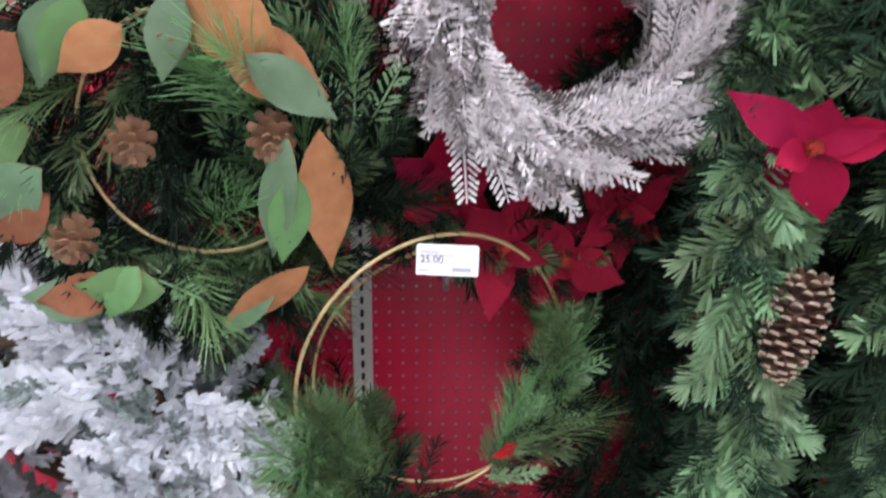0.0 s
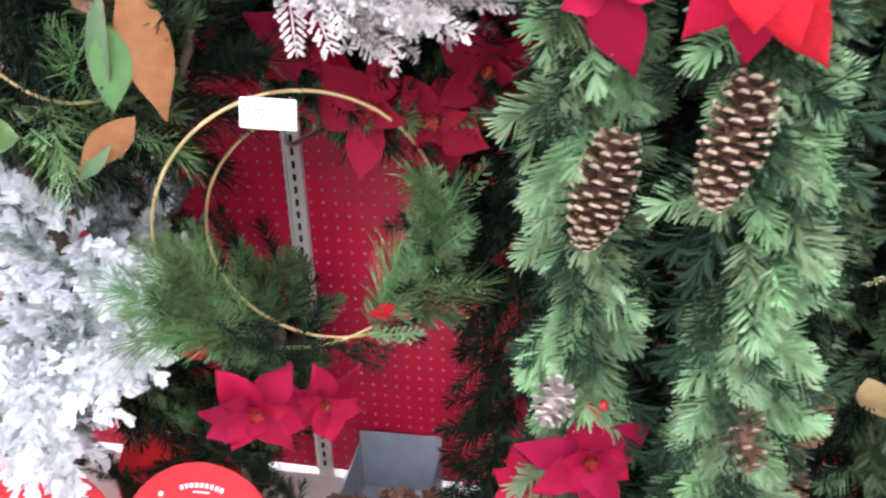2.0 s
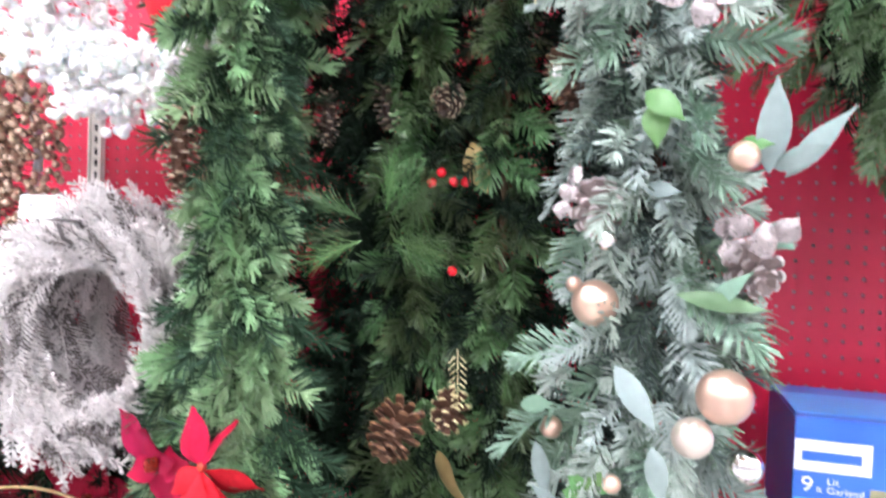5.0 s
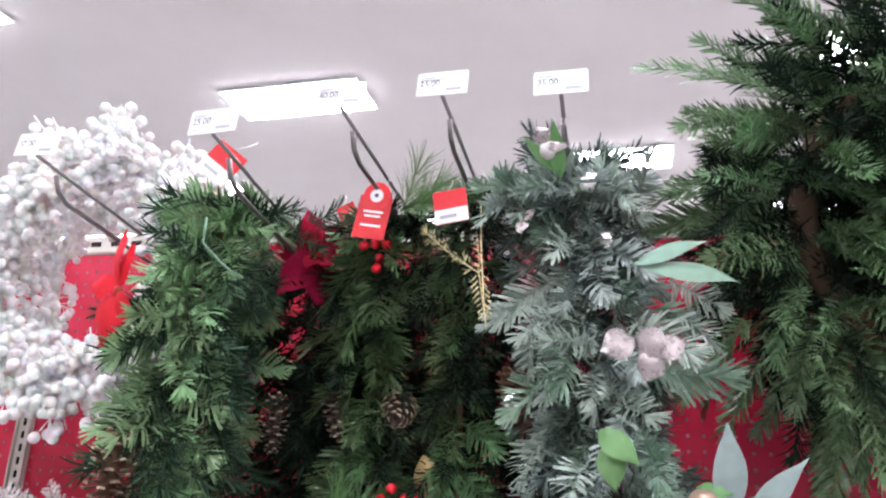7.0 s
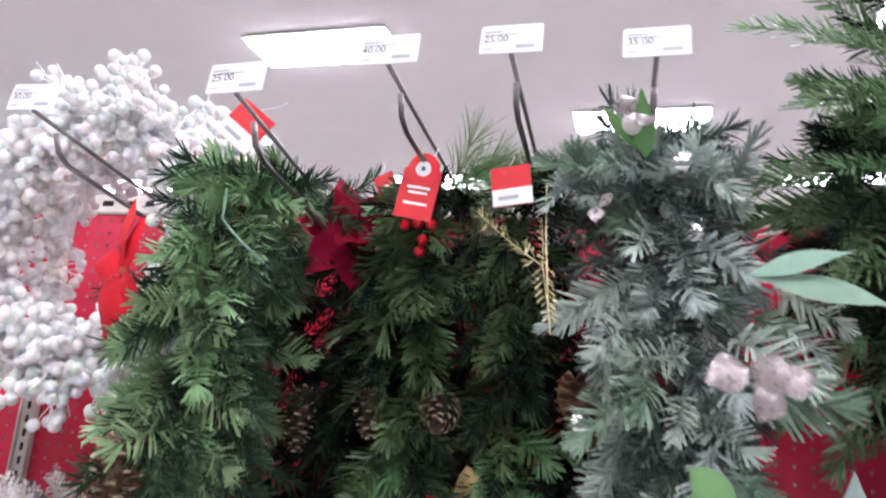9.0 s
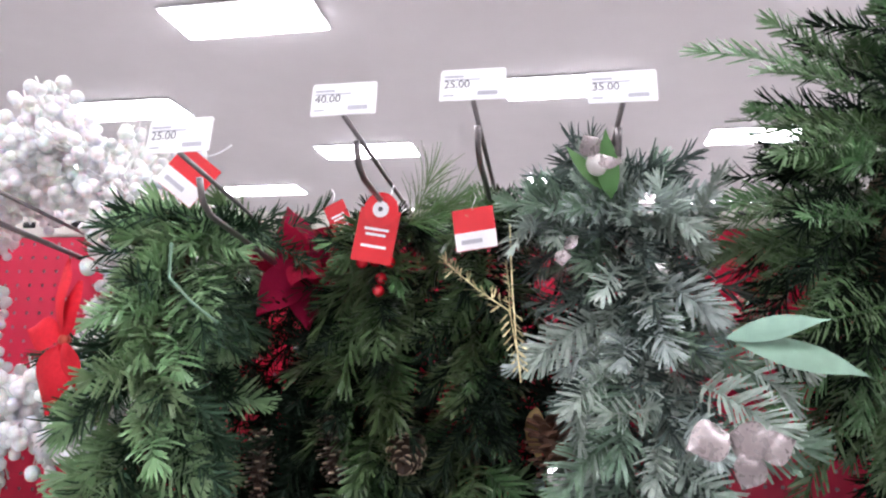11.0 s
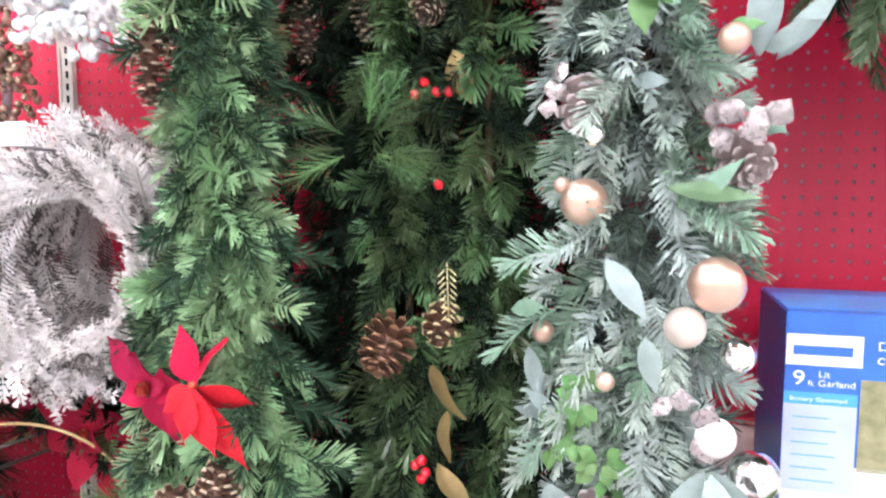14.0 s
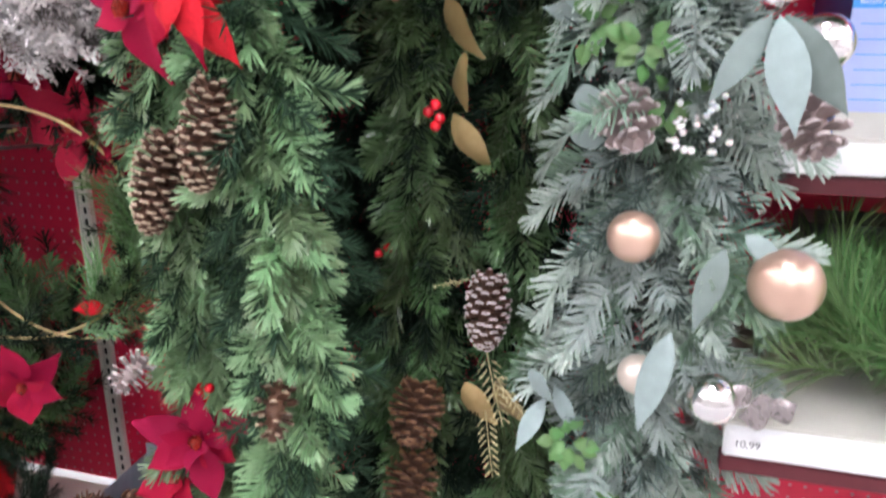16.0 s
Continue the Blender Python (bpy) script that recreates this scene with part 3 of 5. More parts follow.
def pegboard(u0, u1, z0, z1):
    """A steel sheet with its round holes punched through, in the shelving frame."""
    P = 0.0254
    nu, nz = int((u1 - u0) / P), int((z1 - z0) / P)
    h = P / 2
    outer = [(h, 0), (h, h), (0, h), (-h, h), (-h, 0), (-h, -h), (0, -h), (h, -h)]
    R = 0.0031
    inner = [(R * math.cos(k * math.pi / 4), R * math.sin(k * math.pi / 4)) for k in range(8)]
    base = np.array([(x, 0, z) for x, z in outer] + [(x, 0, z) for x, z in inner] + [(x, 0.0025, z) for x, z in inner])
    f = np.array([(k, 8 + k, 8 + (k + 1) % 8, (k + 1) % 8) for k in range(8)] + [(8 + k, 16 + k, 16 + (k + 1) % 8, 8 + (k + 1) % 8) for k in range(8)])
    V, F = [], []
    su, sz = (u1 - u0) / nu, (z1 - z0) / nz
    for a in range(nu):
        for b in range(nz):
            F.append(f + 24 * (a * nz + b))
            V.append(base * (su / P, 1, sz / P) + (u0 + (a + .5) * su, 0, z0 + (b + .5) * sz))
    F = np.concatenate(F)
    return mesh_of("pegboard", np.concatenate(V), F, False, (BOARD, HOLE), ([0] * 8 + [1] * 8) * (nu * nz))


BAY = 1.2192
for k, (a, b) in enumerate(((-BAY + 0.012, -0.012), (0.012, BAY - 0.012), (BAY + 0.012, 2 * BAY - 0.012))):
    structure("wall_pegboard_%d" % (k + 1), pegboard(a, b, 0.2, 2.125), WALL, "red steel pegboard panel with rows of punched holes", "pegboard")
    structure("wall_back_%d" % (k + 1), box("wall_back", (b - a, 0.012, 1.93), HOLE, 0, ((a + b) / 2, 0.0092, 1.165)), WALL, "bare steel backing behind the punched board", "shelving")
    rail = structure("trim_%d" % (k + 1), box("trim", (b - a, 0.03, 0.04), STEEL, 0.003, ((a + b) / 2, 0.008, 2.146)), WALL, "cream steel top rail with oval slots", "trim")
    slot = mesh_of("slot", *tube([(-0.012, 0, 0), (0.012, 0, 0)], 0.0085, 10), False, (BLACK,))
    for q in range(24):
        put("slot", slot, rail, pose(a + 0.03 + q * (b - a - 0.06) / 23, -0.001, 2.147))

slot_mesh = box("slot", (0.0065, 0.006, 0.015), BLACK, 0.0015)
for k in range(4):
    up = structure("trim_upright_%d" % (k + 1), box("trim_upright", (0.036, 0.05, 2.16), STEEL, 0.003, ((k - 1) * BAY, 0.018, 1.08)), WALL, "cream slotted steel upright between pegboard panels", "upright")
    if k in (1, 2):
        for q in range(76):
            put("slot", slot_mesh, up, pose((k - 1) * BAY, -0.0065, 0.22 + q * 0.0254))
        put("lip", box("lip", (0.005, 0.008, 1.95), STEEL, 0.001, ((k - 1) * BAY - 0.0155, -0.009, 1.18)), up)
        put("lip", box("lip", (0.005, 0.008, 1.95), STEEL, 0.001, ((k - 1) * BAY + 0.0155, -0.009, 1.18)), up)
structure("shelf_base", box("shelf_base", (3 * BAY, 0.5, 0.18), STEEL, 0.004, (BAY / 2, -0.26, 0.1)), WALL, "cream steel base deck of the shelving", "shelf")


# ---- hooks, price cards ----
def price_hook(front, back, price, card=(0.064, 0.032)):
    """A wire peg hook with its upper card arm; front is the card's lower edge."""
    f, b = Vector(front), Vector(back)
    h = thing("peg_hook", "steel wire peg hook carrying a white price card", "hook", Matrix.Translation(b), "price hooks on the pegboard")
    d = f - b
    lo = Vector((0, 0, -0.035))
    put("card_arm", tube_mesh("card_arm", [(0, 0, 0), d * 0.5, d], 0.0026, WIRE), h)
    put("rod", tube_mesh("rod", [lo, lo + d * 0.5, lo + d * 0.86, lo + d * 0.9 + Vector((0, 0, 0.008)), lo + d * 0.92 + Vector((0, 0, 0.028))], 0.0034, WIRE), h)
    put("base_plate", box("base_plate", (0.03, 0.006, 0.06), WIRE, 0.002, (0, -0.003, -0.018)), h)
    c = put("price_card", box("price_card", (card[0], 0.0015, card[1]), PAPER, 0.0006), h, Matrix.Translation(d + Vector((0, -0.003, card[1] * 0.45))) @ pose(0, 0, 0, -8, random.uniform(-2, 2), random.uniform(-4, 4)))
    w = card[0]
    put("print", text_mesh(price, card[1] * 0.36, INK), c, Matrix.Translation((-w * 0.44, -0.0012, 0.001)) @ FACE)
    for x0, z0, ww, hh, m in ((-0.44, 0.3, 0.3, 0.05, INK_GREY), (-0.44, 0.19, 0.55, 0.035, INK_GREY), (0.08, -0.28, 0.3, 0.13, INK_GREY), (-0.44, -0.33, 0.16, 0.04, INK_GREY)):
        put("print_bar", box("print_bar", (ww * w, 0.0004, hh * card[1]), m, 0, (ww * w / 2, 0, 0)), c, Matrix.Translation((x0 * w, -0.0012, z0 * card[1])))
    put("clip", box("clip", (w * 0.98, 0.004, 0.004), PAPER, 0.001), c, Matrix.Translation((0, 0.001, card[1] * 0.5)))
    return h


def hook_to(front, price, u=None, card=(0.064, 0.032)):
    f = Vector(front)
    loc = WALL.inverted() @ f
    return price_hook(f, WALL @ Vector((loc.x if u is None else u, -0.004, f.z - 0.03)), price, card)


hook_to((0.277, 0.70, 2.09), "30.00", 0.36)
hook_to((0.562, 0.665, 2.08), "25.00", 0.66)
hook_to((0.700, 0.71, 2.125), "40.00")
hook_to((0.818, 0.74, 2.145), "25.00")
hook_to((0.958, 0.76, 2.143), "35.00")
hook_to((-0.017, 0.835, 1.11), "25.00", None, (0.076, 0.036))
hook_to((0.145, 0.80, 1.60), "30.00")


# ---- garlands ----
def garland(label, path, radius, outer, inner, tip_meshes, in_mat, in_shapes=PINE_IN, name="garland", down=0.8, front=0.75, seed=1, scale=(0.8, 1.2), group="hanging garlands", tip_name="branch_tip"):
    rg = random.Random(seed)
    g = thing(name, label, "garland", None, group)
    put("wire_stem", tube_mesh("wire_stem", path, 0.006, TWIG, 6), g)
    put("inner_growth", scatter_mesh("inner_growth", in_shapes, strand_places(path, radius * 0.8, inner, rg, down, 0.2, 0.0, (0.7, 1.0)), in_mat), g, None, "", "stuff")
    tips_on(g, tip_name, tip_meshes, strand_places(path, radius, outer, rg, down, 0.35, front, scale))
    return g


# poinsettia garland: two hanging lengths over one hook
P1 = [(0.50, 0.98, 2.06), (0.47, 0.86, 2.05), (0.455, 0.82, 1.9), (0.455, 0.81, 1.72), (0.485, 0.81, 1.55), (0.515, 0.81, 1.35), (0.545, 0.81, 1.15), (0.555, 0.81, 0.9), (0.55, 0.81, 0.4)]
g1 = garland("bright green pine garland with red poinsettias and gilded cones", P1, 0.055, 300, 300, M_GREEN, GREEN_SHADE, seed=11, scale=(0.75, 1.05), down=0.7)
P2 = [(0.43, 1.05, 2.08), (0.42, 1.0, 1.9), (0.40, 0.96, 1.6), (0.37, 0.90, 1.4), (0.365, 0.88, 1.15), (0.375, 0.88, 0.85), (0.40, 0.89, 0.4)]
put("wire_stem", tube_mesh("wire_stem", P2, 0.006, TWIG, 6), g1)
rg2 = random.Random(12)
# inner needles carry painted shade in their dark green
put("inner_growth", scatter_mesh("inner_growth", PINE_IN, strand_places(P2, 0.055, 240, rg2, 0.8, 0.2, 0, (0.7, 1.0)), GREEN_SHADE), g1, None, "", "stuff")
# filler needles in painted-dark green, standing for the shade behind both lengths
P2b = [(0.30, 1.12, 1.5), (0.27, 1.1, 1.0), (0.26, 1.1, 0.3)]
put("inner_growth", scatter_mesh("inner_growth", PINE_IN, strand_places(P2b, 0.08, 220, random.Random(13), 0.8, 0.3, 0.5, (0.8, 1.1)), DEEP_SHADE), g1, None, "", "stuff")
put("tie_wire", tube_mesh("tie_wire", [(0.49, 0.78, 2.02), (0.50, 0.765, 1.98), (0.525, 0.77, 1.955), (0.55, 0.78, 1.935)], 0.0018, SAGE_DARK, 6), g1)
tips_on(g1, "branch_tip", M_GREEN, strand_places(P2, 0.06, 240, rg2, 0.8, 0.35, 0.8, (0.85, 1.15)))
pinecone(g1, (0.387, 0.790, 1.062), 0.13, 0.066, aim=(-0.25, -0.1, -1))
pinecone(g1, (0.505, 0.735, 1.135), 0.125, 0.062, aim=(-0.2, -0.1, -1))
pinecone(g1, (0.35, 0.74, 0.815), 0.048, 0.05, CONE_FROST, CONE_PINK, aim=(-0.3, -0.8, -0.6), rows=5)
pinecone(g1, (0.440, 0.735, 1.69), 0.1, 0.052, aim=(-0.1, 0.1, -1))
pinecone(g1, (0.565, 0.74, 0.80), 0.07, 0.055, aim=(0.2, -0.6, -0.6), rows=5)
flower(g1, (0.378, 0.785, 1.275), 0.165, (-0.35, -1, 0.05), roll=0.4, n=5, inner=2, droop=0.7)
drop = put("poinsettia", mesh_of("poinsettia", *ball_shape(0.006, 6, 8), True, (STAMEN,)), g1, pose(0.502, 0.712, 1.31), "drooping scarlet and crimson fabric poinsettia")
for x, y, z, w, m in ((-0.03, 0.012, 0.062, 0.036, RED), (-0.05, 0.01, -0.072, 0.036, RED), (0.0, 0.02, -0.098, 0.04, RED), (0.01, 0.04, 0.05, 0.036, RED),
                      (0.056, -0.012, -0.092, 0.05, SCARLET), (-0.004, -0.03, -0.058, 0.05, SCARLET), (-0.032, -0.018, -0.028, 0.032, SCARLET), (0.03, -0.028, -0.07, 0.048, SCARLET), (0.06, 0.02, -0.03, 0.04, SCARLET)):
    leaf(drop, (x * 0.06, -0.002, z * 0.06), (x * 1.15, y, z * 1.1), w * (1.25 if m is RED else 1.0), m, (-0.35, -1, 0.25), 0.3, 0.16, name="petal")
flower(g1, (0.400, 0.80, 0.69), 0.165, (0.0, -1, 0.25), roll=1.2)
flower(g1, (0.323, 0.84, 0.585), 0.15, (-0.3, -1, 0.4), roll=0.2)
bow = put("poinsettia", mesh_of("poinsettia", *ball_shape(0.006, 6, 8), True, (STAMEN,)), g1, pose(0.402, 0.745, 1.915), "scarlet felt poinsettia with folded petals beside the white berries")
for x, y, z, w in ((-0.018, 0.0, 0.085, 0.05), (-0.012, -0.01, -0.075, 0.055), (0.012, -0.012, 0.06, 0.04), (-0.05, 0.0, 0.012, 0.036), (0.02, -0.012, -0.05, 0.045), (-0.035, 0.012, -0.05, 0.04)):
    leaf(bow, (x * 0.06, -0.002, z * 0.06), (x, y, z), w, SCARLET, (-0.4, -1, 0.15), 0.3, 0.14, name="petal")
flower(g1, (0.55, 1.0, 2.03), 0.16, (0.3, -1, 0.0), mat=RED, roll=0.3)
flower(g1, (0.48, 1.09, 1.46), 0.16, (0.7, -1, 0.0), mat=WINE, roll=0.3)
berries(g1, (0.40, 0.82, 0.76), 5, 0.016, seed=3)

# mixed garland with berries, cones and gold leaves
P3 = [(0.69, 1.08, 2.09), (0.66, 1.0, 2.07), (0.645, 1.04, 1.9), (0.65, 1.05, 1.6), (0.66, 1.03, 1.3), (0.66, 1.03, 1.0), (0.65, 1.04, 0.4)]
g2 = garland("dark green mixed pine garland with berries and brown cones", P3, 0.075, 230, 220, M_DEEP, DEEP_SHADE, seed=21, scale=(0.85, 1.2), down=0.9)
# backfill strands close the gaps between garlands with painted shade
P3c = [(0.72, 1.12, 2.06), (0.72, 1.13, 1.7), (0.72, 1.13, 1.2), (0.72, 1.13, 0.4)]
put("inner_growth", scatter_mesh("inner_growth", PINE_IN, strand_places(P3c, 0.08, 300, random.Random(24), 0.8, 0.4, 0.5, (0.8, 1.1)), DEEP_SHADE), g2, None, "", "stuff")
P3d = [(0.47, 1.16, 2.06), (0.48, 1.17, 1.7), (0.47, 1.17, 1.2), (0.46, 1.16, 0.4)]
put("inner_growth", scatter_mesh("inner_growth", PINE_IN, strand_places(P3d, 0.09, 380, random.Random(25), 0.8, 0.4, 0.5, (0.8, 1.1)), DEEP_SHADE), g2, None, "", "stuff")
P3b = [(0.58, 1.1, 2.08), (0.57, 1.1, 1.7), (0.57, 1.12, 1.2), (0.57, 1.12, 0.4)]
put("inner_growth", scatter_mesh("inner_growth", PINE_IN, strand_places(P3b, 0.08, 330, random.Random(22), 0.8, 0.3, 0.5, (0.8, 1.1)), DEEP_SHADE), g2, None, "", "stuff")
# rear cones whose body colour is darkened to look shaded
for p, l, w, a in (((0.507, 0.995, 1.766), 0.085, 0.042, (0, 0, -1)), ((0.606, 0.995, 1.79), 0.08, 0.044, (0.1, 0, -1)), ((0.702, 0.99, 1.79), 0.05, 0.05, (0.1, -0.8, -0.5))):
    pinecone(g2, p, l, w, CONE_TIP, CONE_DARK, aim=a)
pinecone(g2, (0.675, 0.895, 1.325), 0.07, 0.074, CONE_WARM, CONE, aim=(-0.15, -0.6, -0.75), rows=7)
pinecone(g2, (0.682, 0.93, 0.708), 0.085, 0.08, CONE_WARM, CONE, aim=(0, -0.6, -0.75), rows=7)
pinecone(g2, (0.672, 0.93, 0.589), 0.085, 0.08, CONE_WARM, CONE, aim=(0, -0.6, -0.75), rows=7)
for i, (x, y, z) in enumerate(((0.655, 0.93, 2.02), (0.672, 0.93, 2.022), (0.69, 0.93, 2.02), (0.68, 0.93, 2.0), (0.677, 0.93, 1.985), (0.69, 0.97, 1.67), (0.706, 0.965, 1.685), (0.725, 0.965, 1.672), (0.742, 0.965, 1.672), (0.727, 0.965, 1.545), (0.705, 0.925, 1.152), (0.716, 0.92, 1.162), (0.722, 0.92, 1.145), (0.716, 0.92, 1.135), (0.55, 0.95, 0.76), (0.57, 0.95, 0.745), (0.60, 1.0, 0.93), (0.615, 1.0, 0.94))):
    put("berry", M_BERRY_R, g2, Matrix.Translation((x, y, z)))
rg3 = random.Random(23)
for i in range(9):
    a = rg3.uniform(0, 6.28)
    put("long_needle_spray", (M_LONG[:1] + M_LONGD)[i % 4], g2, Matrix.Translation((0.63 + 0.03 * math.cos(a), 0.92, 1.60 + 0.03 * math.sin(a))) @ frame_to((math.cos(a), -0.35, math.sin(a) * 0.8 + 0.1), a) @ Matrix.Scale(0.62, 4))
for i in range(5):
    put("long_needle_spray", M_LONG[i % 3], g2, Matrix.Translation((0.72, 0.9, 2.06)) @ frame_to((rg3.uniform(0.2, 0.9), -0.2, rg3.uniform(0.0, 0.5)), i) @ Matrix.Scale(0.65, 4))

# plain garland with gold leaves between the mixed and the frosted one
P4 = [(0.82, 1.06, 2.10), (0.80, 0.98, 2.08), (0.785, 1.01, 1.9), (0.785, 1.03, 1.5), (0.81, 1.02, 1.2), (0.82, 1.02, 0.9), (0.81, 1.03, 0.4)]
P4b = [(0.88, 1.1, 2.06), (0.87, 1.12, 1.6), (0.87, 1.12, 1.1), (0.87, 1.12, 0.4)]
g3 = garland("deep green garland with gold leaves and gilded cedar sprigs", P4, 0.055, 190, 220, M_DEEP, DEEP_SHADE, seed=31, scale=(0.7, 1.0), down=0.9)
# rear filler coloured dark so this gap reads as shaded
put("inner_growth", scatter_mesh("inner_growth", PINE_IN, strand_places(P4b, 0.07, 300, random.Random(32), 0.8, 0.3, 0.5, (0.8, 1.1)), DEEP_SHADE), g3, None, "", "stuff")
pinecone(g3, (0.745, 0.92, 1.354), 0.05, 0.055, GOLD_GLITTER, CONE, aim=(0, -0.7, -0.6), rows=5)
pinecone(g3, (0.787, 0.93, 0.884), 0.10, 0.062, CONE_FROST, CONE, aim=(0, -0.2, -1))
for a, b, w in (((0.722, 0.95, 1.29), (0.745, 0.92, 1.215), 0.042), ((0.745, 0.95, 1.225), (0.725, 0.93, 1.16), 0.042), ((0.73, 0.95, 1.15), (0.775, 0.93, 1.07), 0.03), ((0.755, 0.94, 0.77), (0.79, 0.92, 0.70), 0.04), ((0.80, 0.94, 0.78), (0.83, 0.92, 0.70), 0.04), ((0.745, 0.98, 1.73), (0.755, 0.96, 1.66), 0.04), ((0.865, 0.97, 1.85), (0.85, 0.96, 1.79), 0.03)):
    leaf(g3, a, b, w * 1.2, OCHRE, (-0.9, -1, 0.1), 0.25, 0.45, name="gold_leaf")
for at, d, s in (((0.842, 0.86, 1.955), (-0.75, -0.25, 0.45), 0.95), ((0.842, 0.86, 1.96), (0.15, -0.2, -1), 0.75), ((0.842, 0.86, 1.95), (0.05, 0, 1), 0.6), ((0.75, 0.93, 1.44), (0.1, -0.2, -1), 0.8), ((0.79, 0.92, 0.83), (0.3, -0.3, -1), 1.0), ((0.80, 0.92, 0.80), (0.6, -0.3, -0.6), 0.8), ((0.79, 0.92, 0.74), (0.2, -0.3, -1), 0.9), ((0.76, 0.93, 0.93), (-0.9, -0.3, -0.3), 0.5)):
    put("gold_cedar_sprig", M_GCEDAR[int(s * 10) % 3], g3, Matrix.Translation(at) @ frame_to(d, 0.2) @ Matrix.Scale(s, 4))
put("gold_stem", tube_mesh("gold_stem", [(0.842, 0.865, 2.05), (0.845, 0.86, 1.98), (0.85, 0.855, 1.92), (0.855, 0.85, 1.88)], 0.0009, GOLD_GLITTER), g3)

# frosted garland
P5 = [(0.95, 1.08, 2.13), (0.95, 0.96, 2.115), (0.98, 0.915, 1.97), (0.995, 0.925, 1.75), (1.015, 0.925, 1.55), (1.005, 0.905, 1.3), (1.0, 0.885, 1.1), (1.0, 0.875, 0.9), (0.99, 0.875, 0.4)]
g4 = garland("frosted sage garland with rose gold baubles and eucalyptus leaves", P5, 0.1, 300, 430, M_FROST, FROST_SHADE, seed=41, scale=(0.75, 1.05), down=0.85)
rg4 = random.Random(42)
tips_on(g4, "top_tip", M_FROST, strand_places([(1.02, 0.91, 2.05), (0.96, 0.91, 2.085), (0.87, 0.92, 2.06)], 0.05, 34, random.Random(43), 0.4, 0.5, 0.7, (0.75, 1.0)))
tips_on(g4, "side_tip", M_FROST, strand_places(P5[2:], 0.12, 260, rg4, 0.75, 0.6, 0.7, (0.75, 1.1)))
for p, r, m in (((0.943, 0.825, 1.527), 0.027, BALL), ((1.08, 0.745, 1.451), 0.0275, BALL), ((1.052, 0.745, 1.407), 0.0205, BALL_PALE), ((1.113, 0.72, 1.033), 0.033, BALL), ((0.976, 0.75, 1.058), 0.026, BALL), ((0.992, 0.75, 0.911), 0.021, BALL_PALE), ((0.893, 0.86, 1.369), 0.014, BALL), ((0.915, 0.85, 1.545), 0.010, BALL), ((0.972, 0.80, 1.33), 0.011, BALL), ((0.89, 0.84, 1.79), 0.013, CHROME), ((1.09, 0.78, 1.69), 0.016, BALL), ((1.127, 0.80, 1.241), 0.027, CHROME), ((1.105, 0.78, 1.375), 0.018, CHROME), ((1.065, 0.74, 0.90), 0.026, CHROME), ((0.997, 0.90, 2.0), 0.026, CHROME), ((0.937, 0.83, 2.105), 0.013, SILVER), ((0.985, 0.835, 2.06), 0.014, CHROME), ((0.955, 0.80, 1.60), 0.012, CHROME)):
    bauble(g4, p, r, m)
pinecone(g4, (0.94, 0.845, 1.634), 0.055, 0.066, CONE_FROST, CONE_PINK, aim=(0.1, -0.75, -0.55), rows=6)
pinecone(g4, (1.11, 0.83, 1.573), 0.05, 0.06, CONE_FROST, CONE_PINK, aim=(0.3, -0.75, -0.5), rows=6)
pinecone(g4, (0.96, 0.79, 1.166), 0.055, 0.064, CONE_FROST, CONE_PINK, aim=(0.3, -0.8, -0.5), rows=6)
pinecone(g4, (1.125, 0.77, 1.168), 0.05, 0.06, CONE_FROST, CONE_PINK, aim=(0.2, -0.7, -0.7), rows=6)
pinecone(g4, (0.887, 0.94, 1.80), 0.08, 0.06, CONE, CONE, aim=(0.3, 0, -1))
S = lambda a, b, w, m=SAGE, f=(-0.1, -1, 0.2): leaf(g4, a, b, w, m, f, 0.18, 0.15, name="sage_leaf")
S((1.03, 0.72, 1.92), (1.10, 0.68, 1.94), 0.022, SAGE_DARK, (0, -0.7, 0.7))
S((1.035, 0.72, 1.92), (1.125, 0.67, 1.90), 0.03, SAGE_DARK, (0, -0.8, 0.6))
for a, b, w in (((1.115, 0.80, 1.675), (1.12, 0.76, 1.765), 0.036), ((1.13, 0.80, 1.67), (1.18, 0.76, 1.74), 0.026), ((1.12, 0.8, 1.68), (1.155, 0.75, 1.70), 0.026),
                ((0.975, 0.73, 1.475), (1.018, 0.705, 1.42), 0.026), ((1.015, 0.72, 1.40), (1.025, 0.70, 1.35), 0.024),
                ((0.875, 0.86, 1.35), (0.895, 0.84, 1.285), 0.022), ((0.91, 0.86, 1.265), (0.862, 0.84, 1.275), 0.024), ((0.91, 0.855, 1.27), (0.875, 0.84, 1.30), 0.018),
                ((1.075, 0.74, 1.265), (1.03, 0.72, 1.19), 0.026), ((1.08, 0.735, 1.265), (1.105, 0.71, 1.165), 0.036), ((1.085, 0.74, 1.265), (1.14, 0.725, 1.18), 0.036),
                ((1.06, 0.73, 1.06), (1.035, 0.71, 0.98), 0.028), ((1.075, 0.73, 1.075), (1.11, 0.71, 1.05), 0.02), ((1.02, 0.73, 0.97), (0.99, 0.70, 0.87), 0.034),
                ((0.87, 0.80, 0.875), (0.90, 0.77, 0.85), 0.022), ((0.89, 0.80, 0.84), (0.86, 0.77, 0.78), 0.024), ((0.90, 0.80, 0.86), (0.93, 0.77, 0.81), 0.022),
                ((0.90, 0.82, 1.18), (0.935, 0.80, 1.19), 0.03), ((0.90, 0.82, 1.145), (0.94, 0.80, 1.14), 0.022), ((0.99, 0.82, 1.66), (1.03, 0.80, 1.655), 0.018)):
    S(a, b, w)
